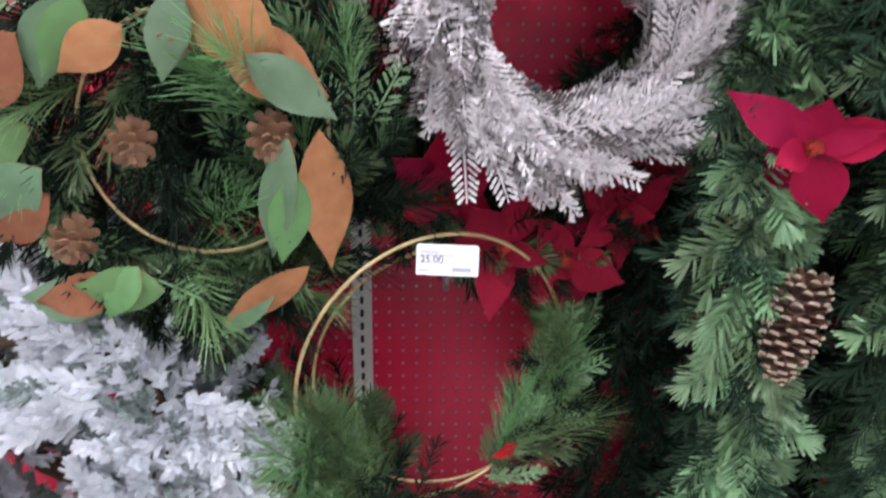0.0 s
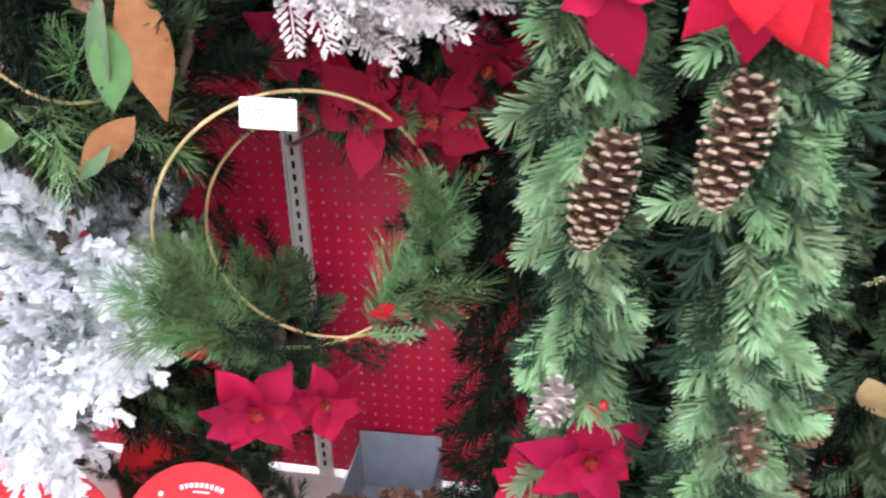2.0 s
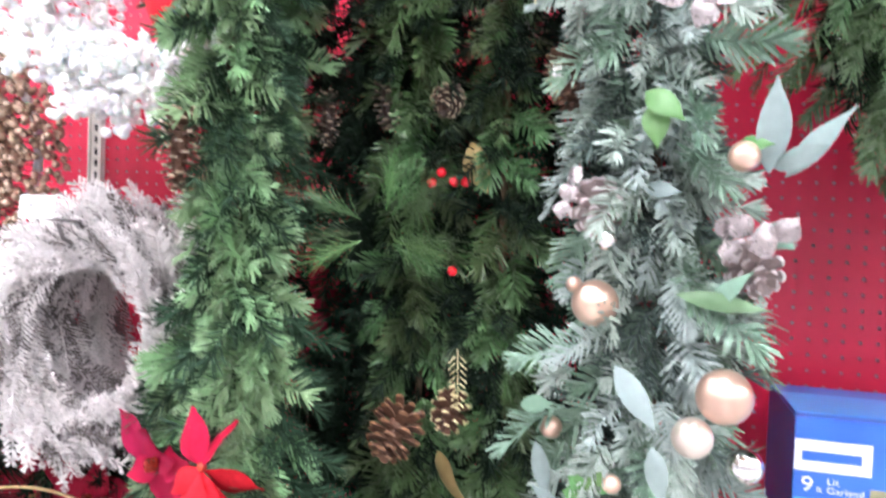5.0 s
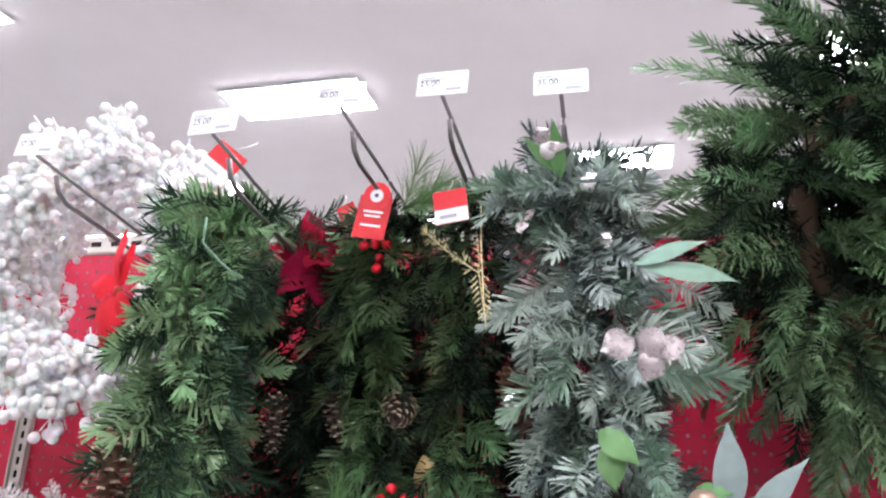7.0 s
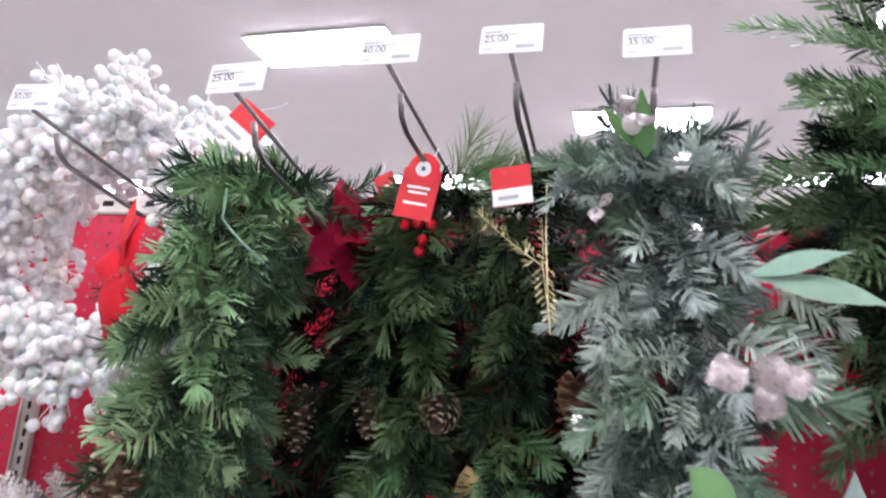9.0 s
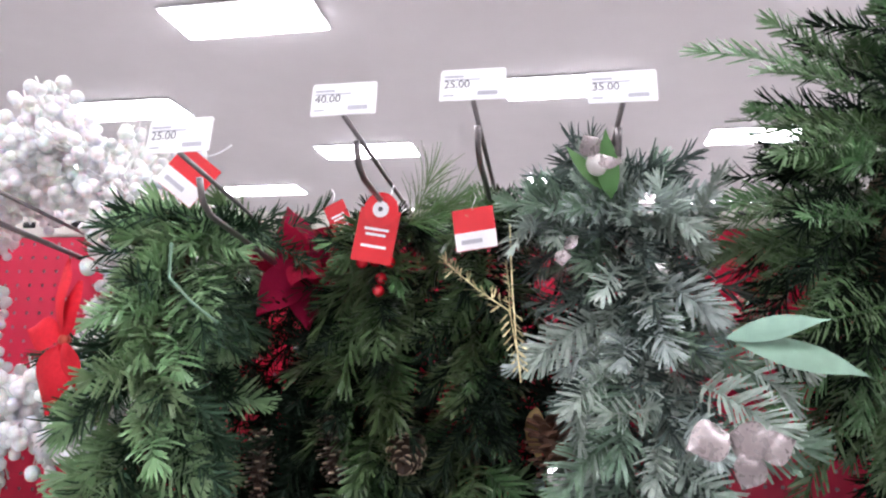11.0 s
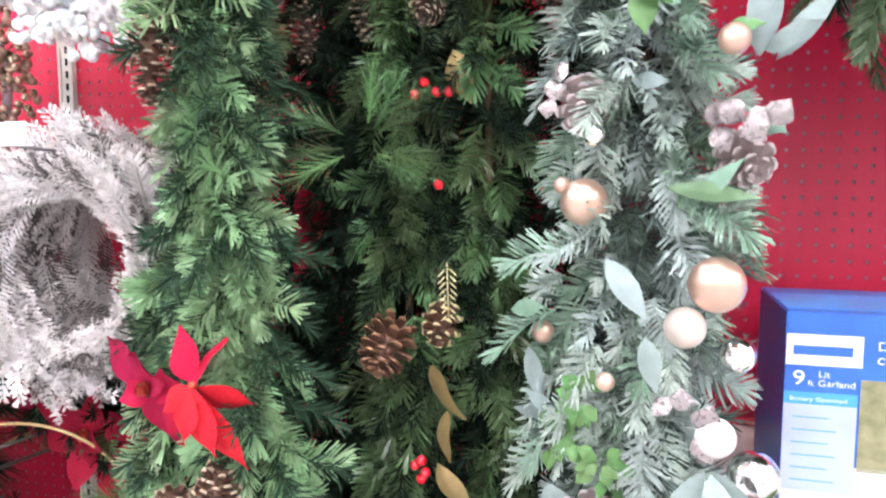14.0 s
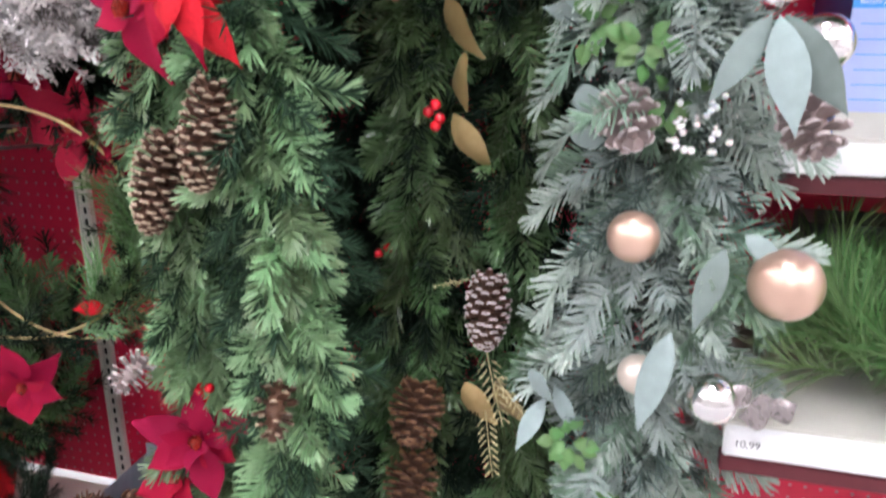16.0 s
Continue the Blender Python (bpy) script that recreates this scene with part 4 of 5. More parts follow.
for a, b, w, m in (((0.95, 0.84, 2.07), (0.94, 0.80, 2.13), 0.025, MAG_BRIGHT), ((0.94, 0.84, 2.08), (0.905, 0.82, 2.125), 0.014, MAG_BRIGHT), ((0.99, 0.79, 1.76), (1.03, 0.76, 1.73), 0.03, MAG_BRIGHT), ((1.0, 0.79, 1.75), (1.005, 0.77, 1.70), 0.03, MAG_BRIGHT), ((1.08, 0.79, 1.70), (1.115, 0.77, 1.705), 0.022, MAG_BRIGHT), ((1.03, 0.80, 1.545), (1.12, 0.77, 1.535), 0.02, MAG), ((1.06, 0.80, 1.53), (1.10, 0.77, 1.575), 0.02, SAGE_DARK), ((1.11, 0.80, 1.62), (1.14, 0.78, 1.60), 0.035, SAGE_DARK), ((0.86, 0.83, 1.40), (0.90, 0.81, 1.41), 0.022, SAGE_DARK)):
    S(a, b, w, m)
for cx, cy, cz, n in ((0.945, 0.80, 1.31, 9), (0.97, 0.79, 1.24, 10), (0.91, 0.82, 1.255, 6), (0.92, 0.78, 0.80, 12), (1.0, 0.80, 1.19, 5), (0.97, 0.77, 0.72, 9)):
    for i in range(n + 5):
        a, q = rg4.uniform(0, 6.28), rg4.uniform(0.002, 0.02)
        p = Vector((cx + math.cos(a) * q, cy, cz + math.sin(a) * q))
        S(p, p + Vector((math.cos(a) * 0.02, -0.01, math.sin(a) * 0.02)), 0.016, MAG_BRIGHT, (rg4.uniform(-.4, .4), -1, 0.3))
for x, y, z, s in ((1.03, 0.715, 1.845, 0.036), (1.05, 0.715, 1.83, 0.03), (1.075, 0.79, 1.605, 0.028), (1.10, 0.78, 1.61, 0.03), (1.125, 0.775, 1.605, 0.03), (0.905, 0.84, 1.665, 0.024), (0.90, 0.84, 1.645, 0.024), (1.07, 0.75, 1.30, 0.032), (1.04, 0.76, 1.33, 0.024), (1.10, 0.74, 0.90, 0.028), (1.12, 0.74, 0.89, 0.028), (0.90, 0.85, 2.02, 0.02), (0.935, 0.82, 2.11, 0.026)):
    for k in range(2):
        a = k * 2.4 + x * 40
        leaf(g4, (x, y, z), (x + math.cos(a) * s, y - 0.008, z + math.sin(a) * s), s * 0.95, PINK_GLIT, (0, -1, 0.3), 0.2, 0.15, name="glitter_petal")
bauble(g4, (1.085, 0.755, 1.295), 0.02, SILVER)
for cx, cy, cz in ((1.02, 0.775, 1.175), (1.03, 0.77, 1.165)):
    for i in range(16):
        put("snow_berry", M_BERRY_W, g4, Matrix.Translation((cx + rg4.uniform(-0.03, 0.03), cy + rg4.uniform(-0.01, 0.01), cz + rg4.uniform(-0.025, 0.025))) @ Matrix.Scale(rg4.uniform(0.25, 0.45), 4))


# ---- wreaths ----
def wreath(label, at, radius, tuber, outer, inner, tip_meshes, in_mat, in_shapes, yaw=0.0, tilt=0.0, seed=1, swirl=0.9, out=0.6, scale=(0.8, 1.15), tip_name="branch_tip", group="wreaths on peg hooks", start=0.4, arc=(0, 2 * math.pi)):
    rg = random.Random(seed)
    w = thing("wreath", label, "wreath", pose(*at, tilt, 0, yaw), group)
    ring = [(radius * math.cos(a * math.pi / 16), 0, radius * math.sin(a * math.pi / 16)) for a in range(32)]
    if arc[1] - arc[0] > 6:
        put("ring_frame", tube_mesh("ring_frame", ring, tuber * 0.18, TWIG if inner or "gold" in label else BERRY_W, 6, True), w)
    if inner:
        put("inner_growth", scatter_mesh("inner_growth", in_shapes, ring_places(radius, tuber, inner, rg, swirl, out * 0.8, 0.3, start, (0.6, 0.95), arc), in_mat), w, None, "", "stuff")
    tips_on(w, tip_name, tip_meshes, ring_places(radius, tuber, outer, rg, swirl, out, 0.8, start, scale, arc))
    return w


for k, (dx, dy, dz) in enumerate(((0, 0, 0), (-0.012, 0.09, 0.012), (0.01, 0.18, -0.006))):
    wreath("champagne glitter fern wreath hung in a stack on its hook", (0.135 + dx, 0.915 + dy, 1.415 + dz), 0.15, 0.05, 270 - 60 * k, 150 - 40 * k, M_FERN, SILVER_SHADE, FERN_S, 4, 0, 50 + k, 1.0, 0.42, (0.7, 1.05), "glitter_frond")

# white berry wreaths: twiggy rings whose stems end in sprays of foam berries
def berry_wreath(at, sprays, counted, seed):
    wb = thing("wreath", "white foam berry wreath hung near the top of the board", "wreath", pose(*at, 0, 0, 3), "wreaths on peg hooks")
    rg = random.Random(seed)
    R = 0.185
    put("ring_frame", tube_mesh("ring_frame", [(R * math.cos(a * math.pi / 16), 0.02, R * math.sin(a * math.pi / 16)) for a in range(32)], 0.012, BERRY_W, 6, True), wb)
    stems, rest, spots = [], [], []
    for i in range(sprays):
        a = 2 * math.pi * (i + rg.random()) / sprays
        c, t = Vector((math.cos(a), 0, math.sin(a))), Vector((-math.sin(a), 0, math.cos(a)))
        w = rg.uniform(0, 2 * math.pi)
        n = c * math.cos(w) + Vector((0, -1, 0)) * (abs(math.sin(w)) if rg.random() < 0.8 else -0.6)
        d = (n + t * rg.uniform(0.2, 0.9)).normalized()
        ln = rg.uniform(0.045, 0.085 if n.dot(c) < 0 else 0.115)
        root = c * R - t * 0.02
        stems.append(tube([root, root + d * ln * 0.5 + t * 0.005, root + d * ln], 0.0014, 4))
        for k in range(rg.randint(4, 6)):
            q = rg.uniform(0.45, 1.0)
            j = Vector((rg.uniform(-1, 1), rg.uniform(-1, 1), rg.uniform(-1, 1))).normalized() * rg.uniform(0.012, 0.024)
            p = root + d * ln * q + j
            stems.append(tube([root + d * ln * (q - 0.18), p], 0.0009, 3))
            spots.append((p, rg.uniform(0.8, 1.15)))
    spots.sort(key=lambda v: v[0].y)
    for k, (p, sc) in enumerate(spots):
        if k < counted:
            put("berry", M_BERRY_W, wb, Matrix.Translation(p) @ Matrix.Scale(sc, 4))
        else:
            v, f = ball_shape(0.0085 * sc, 6, 9)
            rest.append(([Vector(q) + p for q in v], f))
    put("berry_mass", mesh_of("berry_mass", *join(rest), True, (BERRY_W,)), wb, None, "", "stuff")
    put("stem_tangle", mesh_of("stem_tangle", *join(stems), False, (BERRY_W,)), wb, None, "", "stuff")


berry_wreath((0.18, 0.93, 2.0), 330, 300, 61)
berry_wreath((0.165, 1.06, 2.0), 200, 60, 62)

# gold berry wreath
gw = wreath("bronze bead berry wreath hung on the next bay", (-0.30, 1.03, 1.72), 0.18, 0.05, 0, 0, M_FERN, SILVER_SHADE, FERN_S, 3, 0, 65)
rgb = random.Random(66)
stems, rest = [], []
for i in range(900):
    a, w_ = rgb.uniform(-1.5, 1.5), rgb.uniform(0, 6.283)
    q = rgb.uniform(0.5, 1) * 0.075
    c = Vector((math.cos(a), 0, math.sin(a)))
    p = c * 0.18 + (c * math.cos(w_) + Vector((0, -1, 0)) * abs(math.sin(w_))) * q
    if i < 240:
        put("berry", M_BERRY_G, gw, Matrix.Translation(p) @ Matrix.Scale(rgb.uniform(0.6, 0.95), 4))
        stems.append(tube([c * 0.18, p], 0.0011, 3))
    else:
        v, f = ball_shape(0.0076, 6, 9)
        rest.append(([Vector(k) + p for k in v], f))
put("berry_mass", mesh_of("berry_mass", *join(rest), True, (BERRY_G,)), gw, None, "", "stuff")
put("stem_tangle", mesh_of("stem_tangle", *join(stems), False, (TWIG,)), gw, None, "", "stuff")

# big plain green wreath in the next bay
for k, dy in enumerate((0.0, 0.09, 0.18)):
    wreath("large plain green pine wreath with loose branch tips", (1.43 + 0.02 * k, 0.93 + dy, 2.03), 0.19, 0.1, 290 - 80 * k, 300, M_BRANCH, DEEP_SHADE, PINE_IN, 3, 0, 70 + k, 0.3, 0.9, (0.65, 0.95), start=0.7)
hook_to((1.41, 0.80, 2.26), "34.00")

# hoop wreaths with poinsettias
def hoop_wreath(at, r, yaw, seed, full=True):
    h = thing("hoop_wreath", "gold wire hoop wreath with greenery and a red poinsettia", "wreath", pose(*at, 4, 0, yaw), "hoop wreaths on one hook")
    pts = [(r * math.cos(a * math.pi / 36), 0, r * math.sin(a * math.pi / 36)) for a in range(72)]
    put("hoop", tube_mesh("hoop", pts, 0.0028, GOLDWIRE, 8, True), h)
    if not full:
        rg = random.Random(seed)
        put("inner_growth", scatter_mesh("inner_growth", PINE_IN + CEDAR_S, ring_places(r, 0.03, 40, rg, 0.8, 0.6, 0.5, 0.4, (0.6, 0.9), (5.5, 6.6)), DEEP_SHADE), h, None, "", "stuff")
        return h
    rg = random.Random(seed)
    put("inner_growth", scatter_mesh("inner_growth", PINE_IN, ring_places(r, 0.03, 34, rg, 0.4, 0.6, 0.3, 0.3, (0.5, 0.75), (3.4, 6.3)), DEEP_SHADE), h, None, "", "stuff")
    for arc, sw, n in (((3.5, 4.35), -0.9, 42), ((5.1, 6.45), 0.9, 46)):
        pl = ring_places(r, 0.03, n, rg, sw, 0.7, 0.8, 0.4, (0.75, 1.05), arc)
        for i, m in enumerate(pl):
            put("sprig", (M_CEDAR[:2] + M_DEEP[:3] + M_LONG[:2] + M_GREEN[:3])[i % 10], h, m)
    f1 = (-0.096, -0.1, -0.235)
    flower(h, f1, 0.17, (-0.1, -1, 0.1), roll=0.3, n=8, inner=6)
    flower(h, (0.0, -0.085, -0.25), 0.15, (0.3, -1, -0.2), mat=RED, roll=1.0, n=6, inner=3)
    put("twine", tube_mesh("twine", [(r * 0.98 + 0.012 * math.cos(k), -0.01 + 0.002 * k, 0.03 + 0.022 * math.sin(k) - 0.01) for k in range(8)], 0.003, JUTE, 6), h)
    for x, z in ((-0.15, -0.16), (0.13, -0.14)):
        leaf(h, (x, -0.02, z), (x - 0.05, -0.03, z - 0.005), 0.03, SCARLET, (0, -1, 0.2), 0.1, 0.1, name="petal")
    return h


hoop_wreath((-0.028, 0.925, 0.935), 0.205, 27, 81)
hoop_wreath((-0.02, 1.03, 0.89), 0.205, 15, 82, False)

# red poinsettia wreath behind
rw = wreath("dark red poinsettia wreath with pine tips", (0.085, 1.07, 1.27), 0.17, 0.05, 120, 220, M_DEEP, DEEP_SHADE, PINE_IN, 3, 0, 85, 0.7, 0.8, (0.7, 1.0), start=0.6, arc=(2.9, 6.5))
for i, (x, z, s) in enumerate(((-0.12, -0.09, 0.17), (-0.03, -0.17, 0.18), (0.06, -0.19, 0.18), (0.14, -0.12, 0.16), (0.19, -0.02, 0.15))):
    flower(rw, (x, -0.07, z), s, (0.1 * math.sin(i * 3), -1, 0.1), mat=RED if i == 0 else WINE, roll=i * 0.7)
rw2 = wreath("dark red poinsettia wreath with pine tips", (0.14, 1.14, 0.98), 0.17, 0.05, 70, 110, M_DEEP, DEEP_SHADE, PINE_IN, 3, 0, 86, 0.7, 0.8, (0.7, 1.0), start=0.6, arc=(-1.6, 1.4))
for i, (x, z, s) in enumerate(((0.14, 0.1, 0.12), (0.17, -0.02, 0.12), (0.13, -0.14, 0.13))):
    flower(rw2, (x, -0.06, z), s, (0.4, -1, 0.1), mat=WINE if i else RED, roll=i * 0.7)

wreath("plain dark green pine wreath hung low on the board", (-0.33, 1.08, 0.62), 0.16, 0.07, 150, 220, M_DEEP, DEEP_SHADE, PINE_IN, 3, 0, 88, 0.7, 0.8, (0.8, 1.1), start=0.6)

# magnolia wreath with gold hoop
mw = wreath("magnolia leaf wreath with brown cones on a gold hoop", (-0.335, 0.90, 1.265), 0.19, 0.05, 90, 160, M_CEDAR + M_LONG[:1] + M_DEEP, DEEP_SHADE, PINE_IN, 3, 0, 90, 0.8, 0.7, (0.7, 1.0), start=0.5)
# near-black fill paints the shaded hollow of the wreath
put("inner_growth", scatter_mesh("inner_growth", PINE_IN + LONG_S, ring_places(0.11, 0.09, 240, random.Random(91), 0.6, 0.9, 0.2, 0.9, (0.8, 1.2)), DEEP_SHADE), mw, pose(0, 0.1, 0), "", "stuff")
tips_on(mw, "pine_spray", M_LONG + M_DEEP, [m @ Matrix.Scale(1.1, 4) for m in ring_places(0.13, 0.05, 26, random.Random(92), 0.5, 0.8, 0.6, 0.6)])
for k in range(7):
    put("twig", tube_mesh("twig", [(math.cos(k) * 0.16, 0.03, math.sin(k) * 0.16), (math.cos(k + 1.6) * 0.1, 0.05, math.sin(k + 1.6) * 0.1), (math.cos(k + 2.6) * 0.18, 0.04, math.sin(k + 2.6) * 0.18)], 0.005, TWIG, 6), mw)
put("gold_hoop", tube_mesh("gold_hoop", [(0.02 + 0.15 * math.cos(a * math.pi / 36), -0.04, 0.15 * math.sin(a * math.pi / 36) + 0.01) for a in range(72)], 0.0026, GOLDWIRE, 8, True), mw)
ML = lambda a, b, w, brown=False, m=MAG: leaf(mw, (a[0], a[2] - 0.055, a[1]), (b[0], b[2] - 0.06, b[1]), w, MAG_BROWN if brown else m, (0, -1, 0.15), 0.12, 0.1, under=None if brown else MAG_BROWN, name="magnolia_leaf")
for a, b, w, br, m in (((0.165, 0.02, -0.04), (0.18, -0.155, -0.03), 0.065, True, MAG), ((0.13, 0.01, -0.05), (0.10, -0.13, -0.05), 0.055, False, MAG), ((0.14, -0.03, -0.05), (0.12, -0.14, -0.05), 0.05, False, MAG_BRIGHT),
                       ((0.15, -0.14, -0.05), (0.04, -0.225, -0.04), 0.045, True, MAG), ((0.11, -0.17, -0.045), (0.03, -0.235, -0.035), 0.03, False, MAG), ((-0.02, -0.17, -0.05), (-0.13, -0.165, -0.05), 0.055, False, MAG_BRIGHT), ((-0.05, -0.14, -0.05), (-0.09, -0.2, -0.06), 0.05, False, MAG_BRIGHT),
                       ((-0.07, -0.17, -0.04), (-0.19, -0.19, -0.03), 0.055, True, MAG), ((-0.09, -0.19, -0.03), (-0.21, -0.185, -0.02), 0.06, False, MAG), ((0.02, 0.17, -0.05), (0.0, 0.07, -0.06), 0.05, False, MAG),
                       ((0.03, 0.16, -0.05), (0.13, 0.10, -0.04), 0.085, True, MAG), ((0.09, 0.10, -0.05), (0.19, 0.03, -0.04), 0.055, False, MAG), ((0.06, 0.12, -0.04), (0.18, 0.055, -0.03), 0.08, True, MAG), ((-0.04, 0.13, -0.05), (-0.11, 0.08, -0.06), 0.055, True, MAG),
                       ((-0.08, 0.16, -0.05), (-0.13, 0.07, -0.05), 0.05, False, MAG_BRIGHT), ((-0.11, 0.16, -0.04), (-0.14, 0.06, -0.04), 0.06, False, MAG), ((-0.15, 0.12, -0.05), (-0.24, 0.03, -0.04), 0.08, True, MAG), ((-0.16, 0.02, -0.04), (-0.27, -0.02, -0.03), 0.075, False, MAG_BRIGHT),
                       ((-0.15, -0.03, -0.04), (-0.27, -0.1, -0.03), 0.08, False, MAG), ((-0.15, -0.06, -0.03), (-0.25, -0.12, -0.02), 0.07, True, MAG), ((0.0, 0.2, -0.04), (0.06, 0.27, -0.04), 0.07, True, MAG)):
    ML(a, b, w, br, m)
for x, z in ((0.005, 0.12), (0.11, 0.008), (-0.13, -0.115), (-0.05, 0.0)):
    pinecone(mw, (x, -0.085, z), 0.05, 0.055, CONE_WARM, CONE_WARM, aim=(0.2, -0.8, -0.4), rows=5)

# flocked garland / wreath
fw = wreath("heavily flocked white pine wreath with small cones", (-0.60, 0.90, 0.80), 0.19, 0.09, 270, 200, M_FLOCK, FLOCK_IN_SHADE, FLOCK_S, 5, 0, 95, 0.6, 0.85, (0.8, 1.2), "flocked_tip", start=0.6)
tips_on(fw, "flocked_tip", M_FLOCK, strand_places([(0.08, -0.04, -0.05), (0.10, -0.05, -0.2), (0.10, -0.05, -0.3)], 0.06, 60, random.Random(96), 1.0, 0.4, 0.7))
tips_on(fw, "flocked_tip", M_FLOCK, strand_places([(0.2, -0.0, 0.1), (0.27, -0.0, 0.0), (0.2, -0.02, -0.12)], 0.07, 60, random.Random(97), 0.7, 0.4, 0.7))
pinecone(fw, (0.11, -0.06, -0.165), 0.045, 0.045, CONE_FROST, CONE, aim=(0, -1, -0.3), rows=5)
wreath("heavily flocked white pine wreath with small cones", (-0.58, 1.05, 0.86), 0.19, 0.09, 160, 250, M_FLOCK, FLOCK_IN_SHADE, FLOCK_S, 5, 0, 98, 0.6, 0.85, (0.8, 1.2), "flocked_tip", start=0.6)


# ---- tags ----
def tag(at, w, h, label, rot=(0, 0, 0), dot=True, white=False):
    t = tagged(put("hang_tag", box("hang_tag", (w, 0.0012, h), CARD_RED, 0.0005), None, pose(*at, *rot)), label, "tag", "product tags")
    if dot:
        put("tag_top", mesh_of("tag_top", *tube([(0, -0.001, h / 2), (0, 0.001, h / 2)], w * 0.42, 20), False, (CARD_RED,)), t)
        put("eyelet", mesh_of("eyelet", *tube([(0, -0.0018, h / 2), (0, 0.0012, h / 2)], w * 0.2, 16), False, (PAPER,)), t)
        put("eyelet_hole", mesh_of("eyelet_hole", *tube([(0, -0.0024, h / 2), (0, 0.0012, h / 2)], w * 0.06, 12), False, (INK,)), t)
    if white:
        put("white_band", box("white_band", (w * 0.99, 0.0006, h * 0.42), PAPER, 0), t, pose(0, -0.001, -h * 0.28))
        put("print_bar", box("print_bar", (w * 0.5, 0.0004, h * 0.1), INK_GREY, 0), t, pose(-w * 0.1, -0.0016, -h * 0.3))
    else:
        for z, ww in ((0.12, 0.6), (0.02, 0.5), (-0.2, 0.62)):
            put("print_bar", box("print_bar", (w * ww, 0.0004, h * 0.05), PAPER, 0), t, pose(0, -0.001, h * z))
    put("tag_string", tube_mesh("tag_string", [(0, -0.001, h * 0.5), (0.005, 0.01, h * 0.8), (0.0, 0.03, h * 1.1)], 0.0006, PAPER, 4), t)
    return t


tag((0.69, 0.865, 2.04), 0.048, 0.062, "red hang tag with a round eyelet on the mixed garland", (0, 10, 0))
tag((0.806, 0.845, 2.042), 0.045, 0.046, "red and white care tag on the gold-leaf garland", (0, -8, 0), False, True)
tag((0.515, 0.76, 2.087), 0.05, 0.05, "red folded tag on the poinsettia garland", (0, 38, 10), False, True)
tag((0.60, 1.0, 2.09), 0.03, 0.05, "dark red tag behind the garland tops", (0, -25, 0), False)

# ---- next bay: shelves, boxes ----
SH = WALL @ Matrix.Translation((BAY, 0, 0))


def shelf(name, z, depth, u0=0.03, u1=1.18):
    s = thing(name, "white steel shelf with a price rail along its edge", "shelf", SH @ Matrix.Translation((0, 0, z)), "", "")
    put("deck", box("deck", (u1 - u0, depth, 0.02), STEEL, 0.003, ((u0 + u1) / 2, -depth / 2, 0)), s)
    put("price_rail", box("price_rail", (u1 - u0, 0.006, 0.036), PAPER, 0.002, ((u0 + u1) / 2, -depth - 0.004, -0.008)), s)
    put("lower_lip", box("lower_lip", (u1 - u0, 0.02, 0.02), MAROON, 0.002, ((u0 + u1) / 2, -depth + 0.01, -0.04)), s)
    return s


shelf("shelf", 1.125, 0.36)
low = shelf("shelf", 0.84, 0.5)
for u in (0.05, 0.22):
    c = put("price_card", box("price_card", (0.07, 0.001, 0.03), PAPER, 0.0005), low, pose(u + 0.02, -0.509, -0.008))
    put("print", text_mesh("10.99", 0.012, INK), c, Matrix.Translation((-0.03, -0.001, 0)) @ FACE)


def garland_box(m, w=0.30, d=0.2, h=0.3):
    b = tagged(put("garland_box", box("garland_box", (w, d, h), CARD_BLUE, 0.002, (w / 2, d / 2, h / 2)), None, m), "blue printed carton of lit garland standing on the shelf", "box", "garland cartons")
    F = lambda n, x, z, ww, hh, mat, o=0.001: put(n, box(n, (ww, 0.0008, hh), mat, 0, (x + ww / 2, -o, z + hh / 2)), b)
    F("photo", 0.085, 0.07, w - 0.085, 0.135, CARD_PHOTO)
    F("snow_print", 0.0, 0.0, w, 0.075, CARD_SNOW)
    F("blue_band", 0.0, 0.035, 0.082, 0.13, CARD_PALE, 0.0018)
    F("sky_band", 0.0, 0.165, 0.082, 0.018, CARD_SKY, 0.0022)
    F("mid_band", 0.0, 0.183, 0.082, 0.04, CARD_BLUE, 0.0022)
    F("logo_plate", 0.0, 0.223, 0.085, 0.045, PAPER, 0.0026)
    F("logo_bar", 0.008, 0.238, 0.066, 0.014, CARD_BLUE, 0.0032)
    for t, x, z, s in (("9", 0.008, 0.203, 0.03), ("ft", 0.026, 0.197, 0.011), ("Lit", 0.037, 0.21, 0.013), ("Garland", 0.037, 0.197, 0.013), ("Battery Operated", 0.006, 0.173, 0.009)):
        put("print", text_mesh(t, s, PAPER), b, Matrix.Translation((x, -0.0036, z)) @ FACE)
    for t, x, z, s in (("Deco", 0.10, 0.255, 0.018), ("cord", 0.10, 0.236, 0.021)):
        put("print", text_mesh(t, s, PAPER), b, Matrix.Translation((x, -0.0022, z)) @ FACE)
    for q in range(6):
        F("print_bar", 0.01, 0.05 + q * 0.019, 0.05 - 0.008 * (q % 2), 0.0016, CARD_SKY, 0.0026)
    put("top_film", box("top_film", (w * 0.98, d * 0.6, 0.001), CARD_SKY, 0, (w / 2, d * 0.4, h + 0.001)), b)
    return b


bx = pose(1.178, 0.965, 1.136, 0, 0, YAW) @ Matrix.Diagonal((1, 1, 0.85, 1))
first = garland_box(bx)
copy_thing(first, pose(1.49, 0.98, 1.136, 0, 0, YAW))
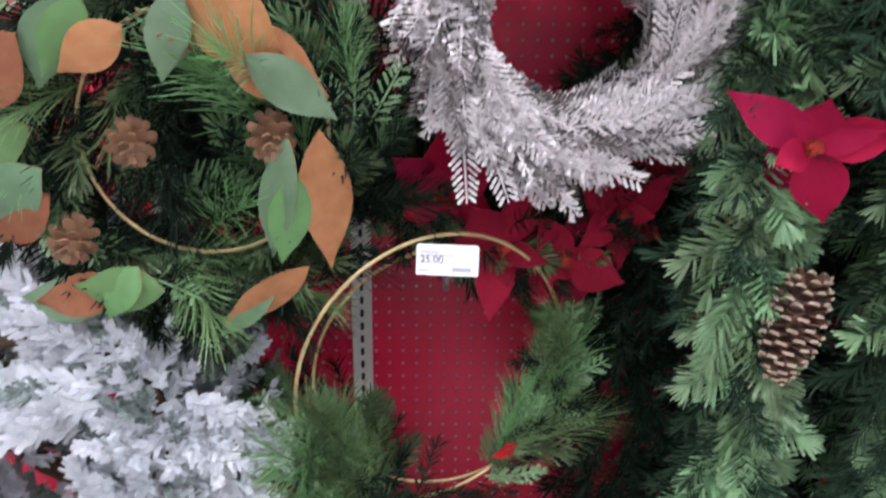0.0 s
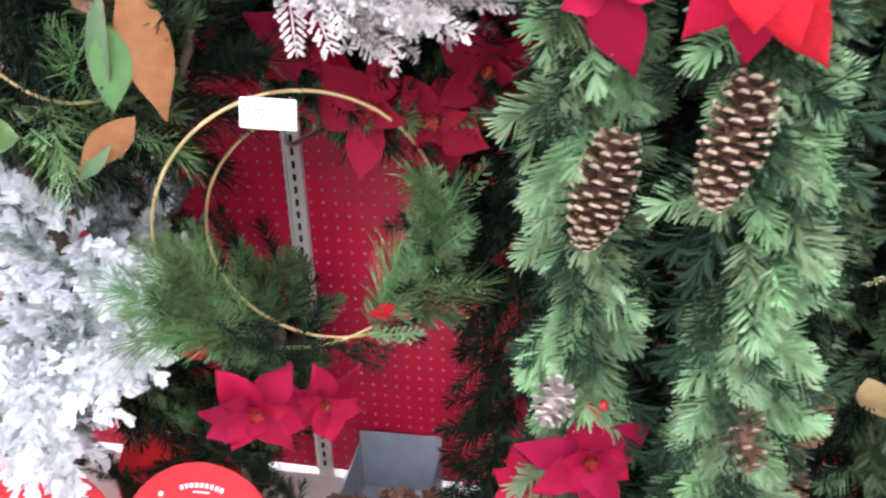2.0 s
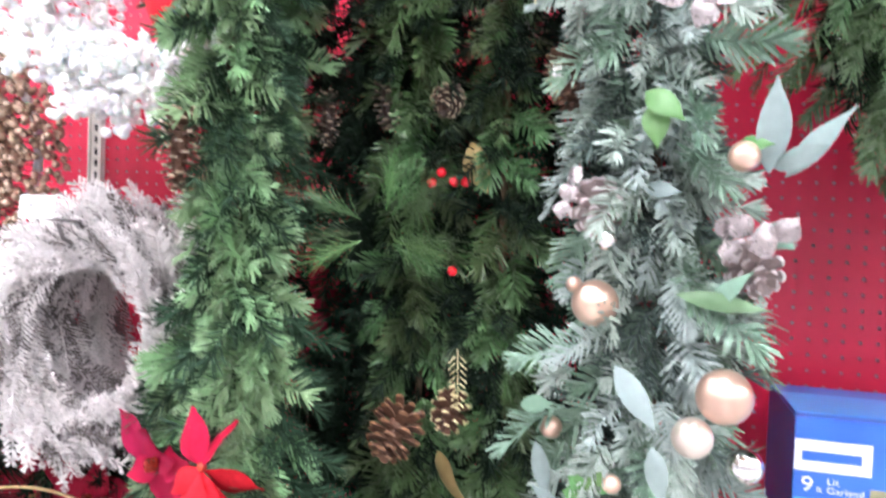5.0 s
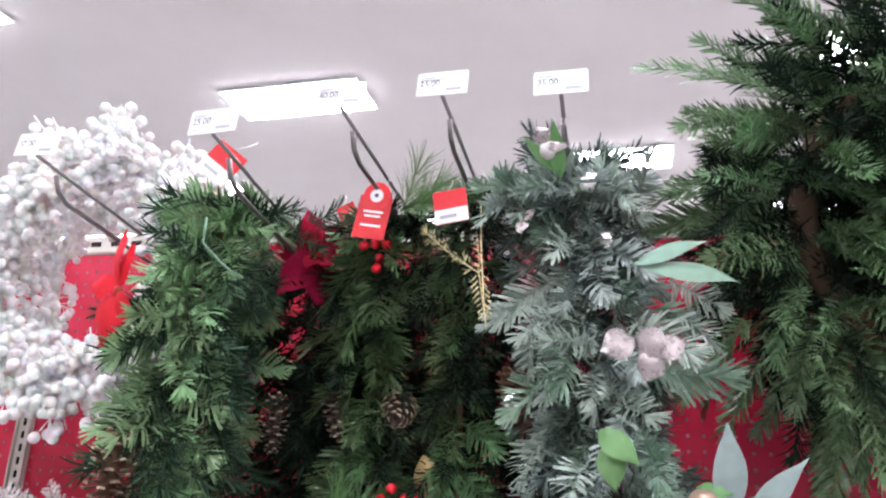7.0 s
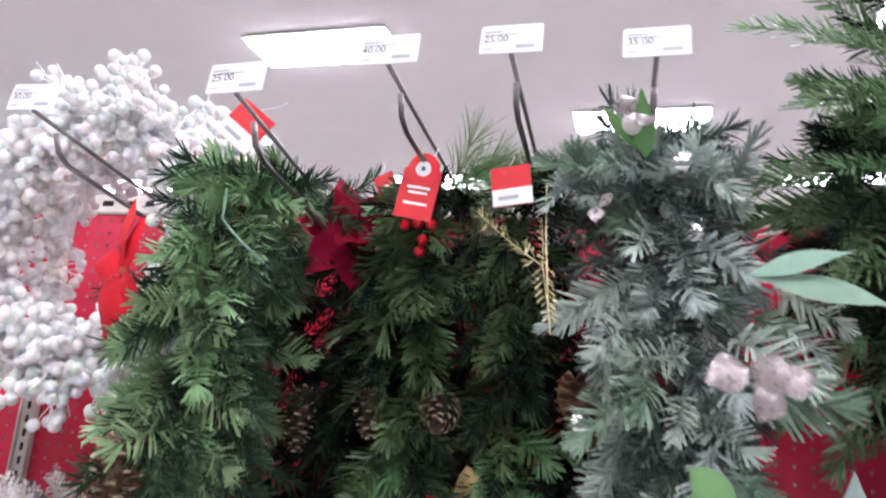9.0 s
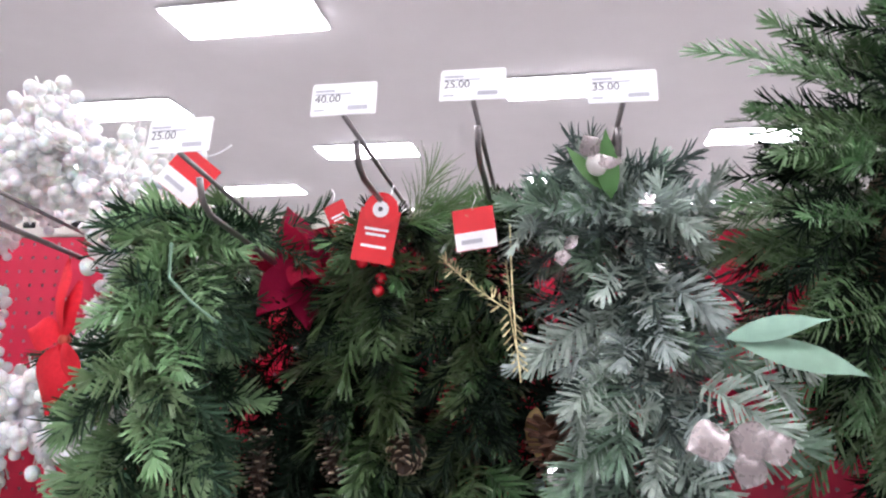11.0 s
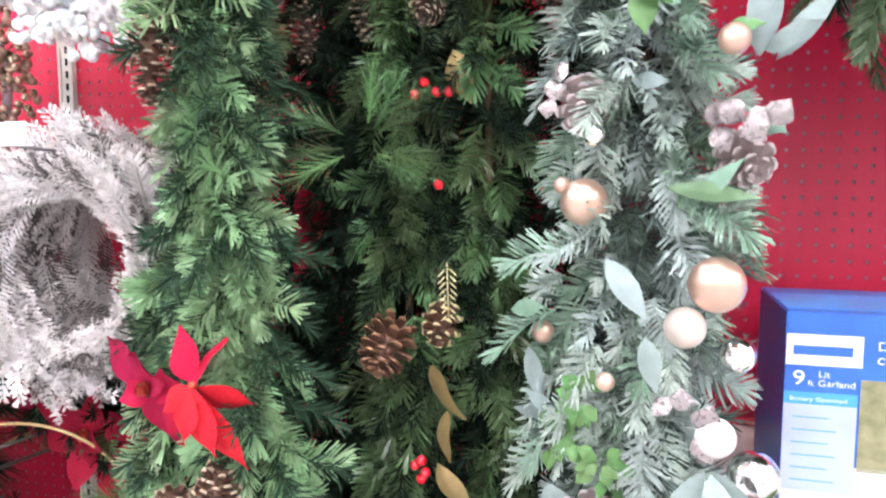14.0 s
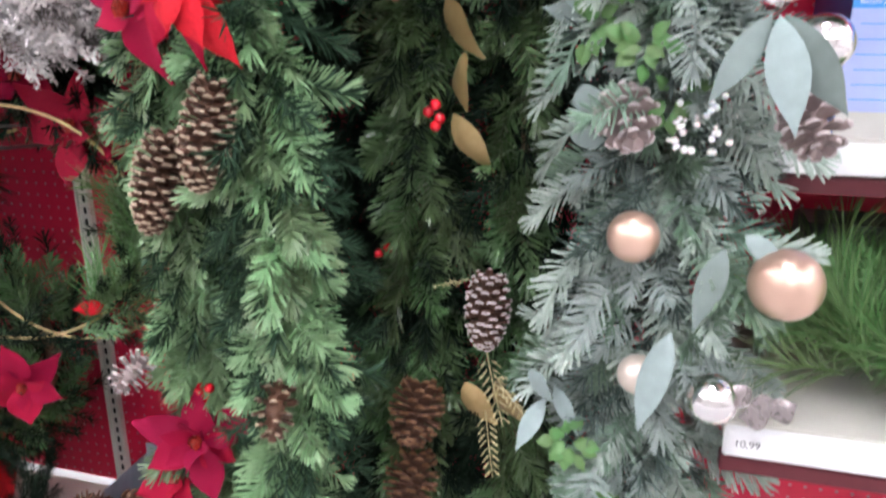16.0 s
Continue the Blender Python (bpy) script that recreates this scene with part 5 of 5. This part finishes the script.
# greenery and dark boxes on the lower shelf
gr = thing("pine_bundle", "bundle of long-needled green pine lying on the lower shelf", "garland", pose(1.33, 0.98, 0.855))
rgp = random.Random(120)
pl = [Matrix.Translation((rgp.uniform(-0.12, 0.2), rgp.uniform(-0.12, 0.15), rgp.uniform(0.01, 0.07))) @ frame_to((rgp.uniform(-1, 1), rgp.uniform(-1, 0.5), rgp.uniform(0.0, 0.7)), rgp.uniform(0, 6)) for _ in range(150)]
tips_on(gr, "long_needle_tip", meshes("bundle_tip", LONG_S, MAG_BRIGHT) + M_LONG, pl)
tagged(put("dark_carton", box("dark_carton", (0.34, 0.1, 0.14), INK, 0.003, (0.17, 0, 0.07)), None, pose(1.2, 1.2, 0.85, 0, 0, YAW)), "dark navy carton at the back of the lower shelf", "box")


# ---- base deck ----
def disc_pack(at, r, rot, label):
    """A wreath lying against the deck with its round red header card."""
    e = thing("packed_wreath", label, "wreath", pose(*at, *rot), "packed wreaths on the deck")
    rim = [(r * 1.0 * math.cos(a * math.pi / 20), 0.02, r * math.sin(a * math.pi / 20)) for a in range(40)]
    put("card", mesh_of("card", *tube([(0, -0.002, 0), (0, 0.002, 0)], r, 48), False, (CARD_RED,)), e)
    put("rim_growth", scatter_mesh("rim_growth", PINE_IN, ring_places(r * 0.98, 0.02, 140, random.Random(int(r * 1000)), 0.8, 0.35, 0.0, 0.5, (0.35, 0.55)), DEEP_SHADE), e, None, "", "stuff").location = (0, 0.07, 0)
    for k in range(9):
        a = math.pi / 2 + (k - 4) * 0.085
        put("logo_bar", box("logo_bar", (r * 0.042, 0.0008, r * 0.055), PAPER, 0), e, Matrix.Translation((r * 0.74 * math.cos(a), -0.003, r * 0.74 * math.sin(a))) @ Matrix.Rotation(-(a - math.pi / 2), 4, "Y"))
    put("print_bar", box("print_bar", (r * 0.2, 0.0008, r * 0.02), PAPER, 0), e, pose(0, -0.003, r * 0.66))
    put("dot", mesh_of("dot", *tube([(-r * 0.5, -0.0035, r * 0.6), (-r * 0.5, 0.001, r * 0.6)], r * 0.03, 12), False, (PAPER,)), e)
    return e


disc_pack((-0.80, 0.86, 0.29), 0.15, (-28, 0, -6), "boxed green wreath with a round red header card")
disc_pack((-0.525, 0.81, 0.315), 0.15, (-28, 0, -6), "boxed green wreath with a round red header card")
disc_pack((-0.25, 0.84, 0.352), 0.15, (-28, 0, 4), "boxed green wreath with a round red header card")
disc_pack((-0.40, 1.02, 0.32), 0.14, (-22, 0, 0), "boxed green wreath with a round red header card")
gc = thing("grey_carton", "plain grey open carton on the base deck", "box", pose(0.015, 1.14, 0.191, 0, 0, 4))
for n_, s_, p_ in (("front_panel", (0.18, 0.003, 0.09), (0, -0.08, 0.045)), ("back_panel", (0.18, 0.003, 0.155), (0, 0.08, 0.0775)), ("side_panel", (0.003, 0.157, 0.13), (-0.0885, 0, 0.065)), ("side_panel", (0.003, 0.157, 0.13), (0.0885, 0, 0.065)), ("bottom", (0.18, 0.16, 0.003), (0, 0, 0.002))):
    put(n_, box(n_, s_, CARD_GREY, 0.001, p_), gc)
bk = thing("cone_basket", "basket of brown pine cones with a red band", "basket", pose(0.06, 0.95, 0.19))
put("tray", box("tray", (0.3, 0.2, 0.14), TWIG, 0.01, (0, 0, 0.07)), bk)
put("band", box("band", (0.14, 0.004, 0.03), CARD_RED, 0.001, (-0.04, -0.103, 0.135)), bk)
rgk = random.Random(130)
for i in range(16):
    pinecone(bk, (rgk.uniform(-0.1, 0.12), rgk.uniform(-0.08, 0.08), rgk.uniform(0.15, 0.18)), 0.06, 0.055, CONE_WARM, CONE, aim=(rgk.uniform(-1, 1), rgk.uniform(-1, 1), rgk.uniform(-0.3, 1)), rows=5)
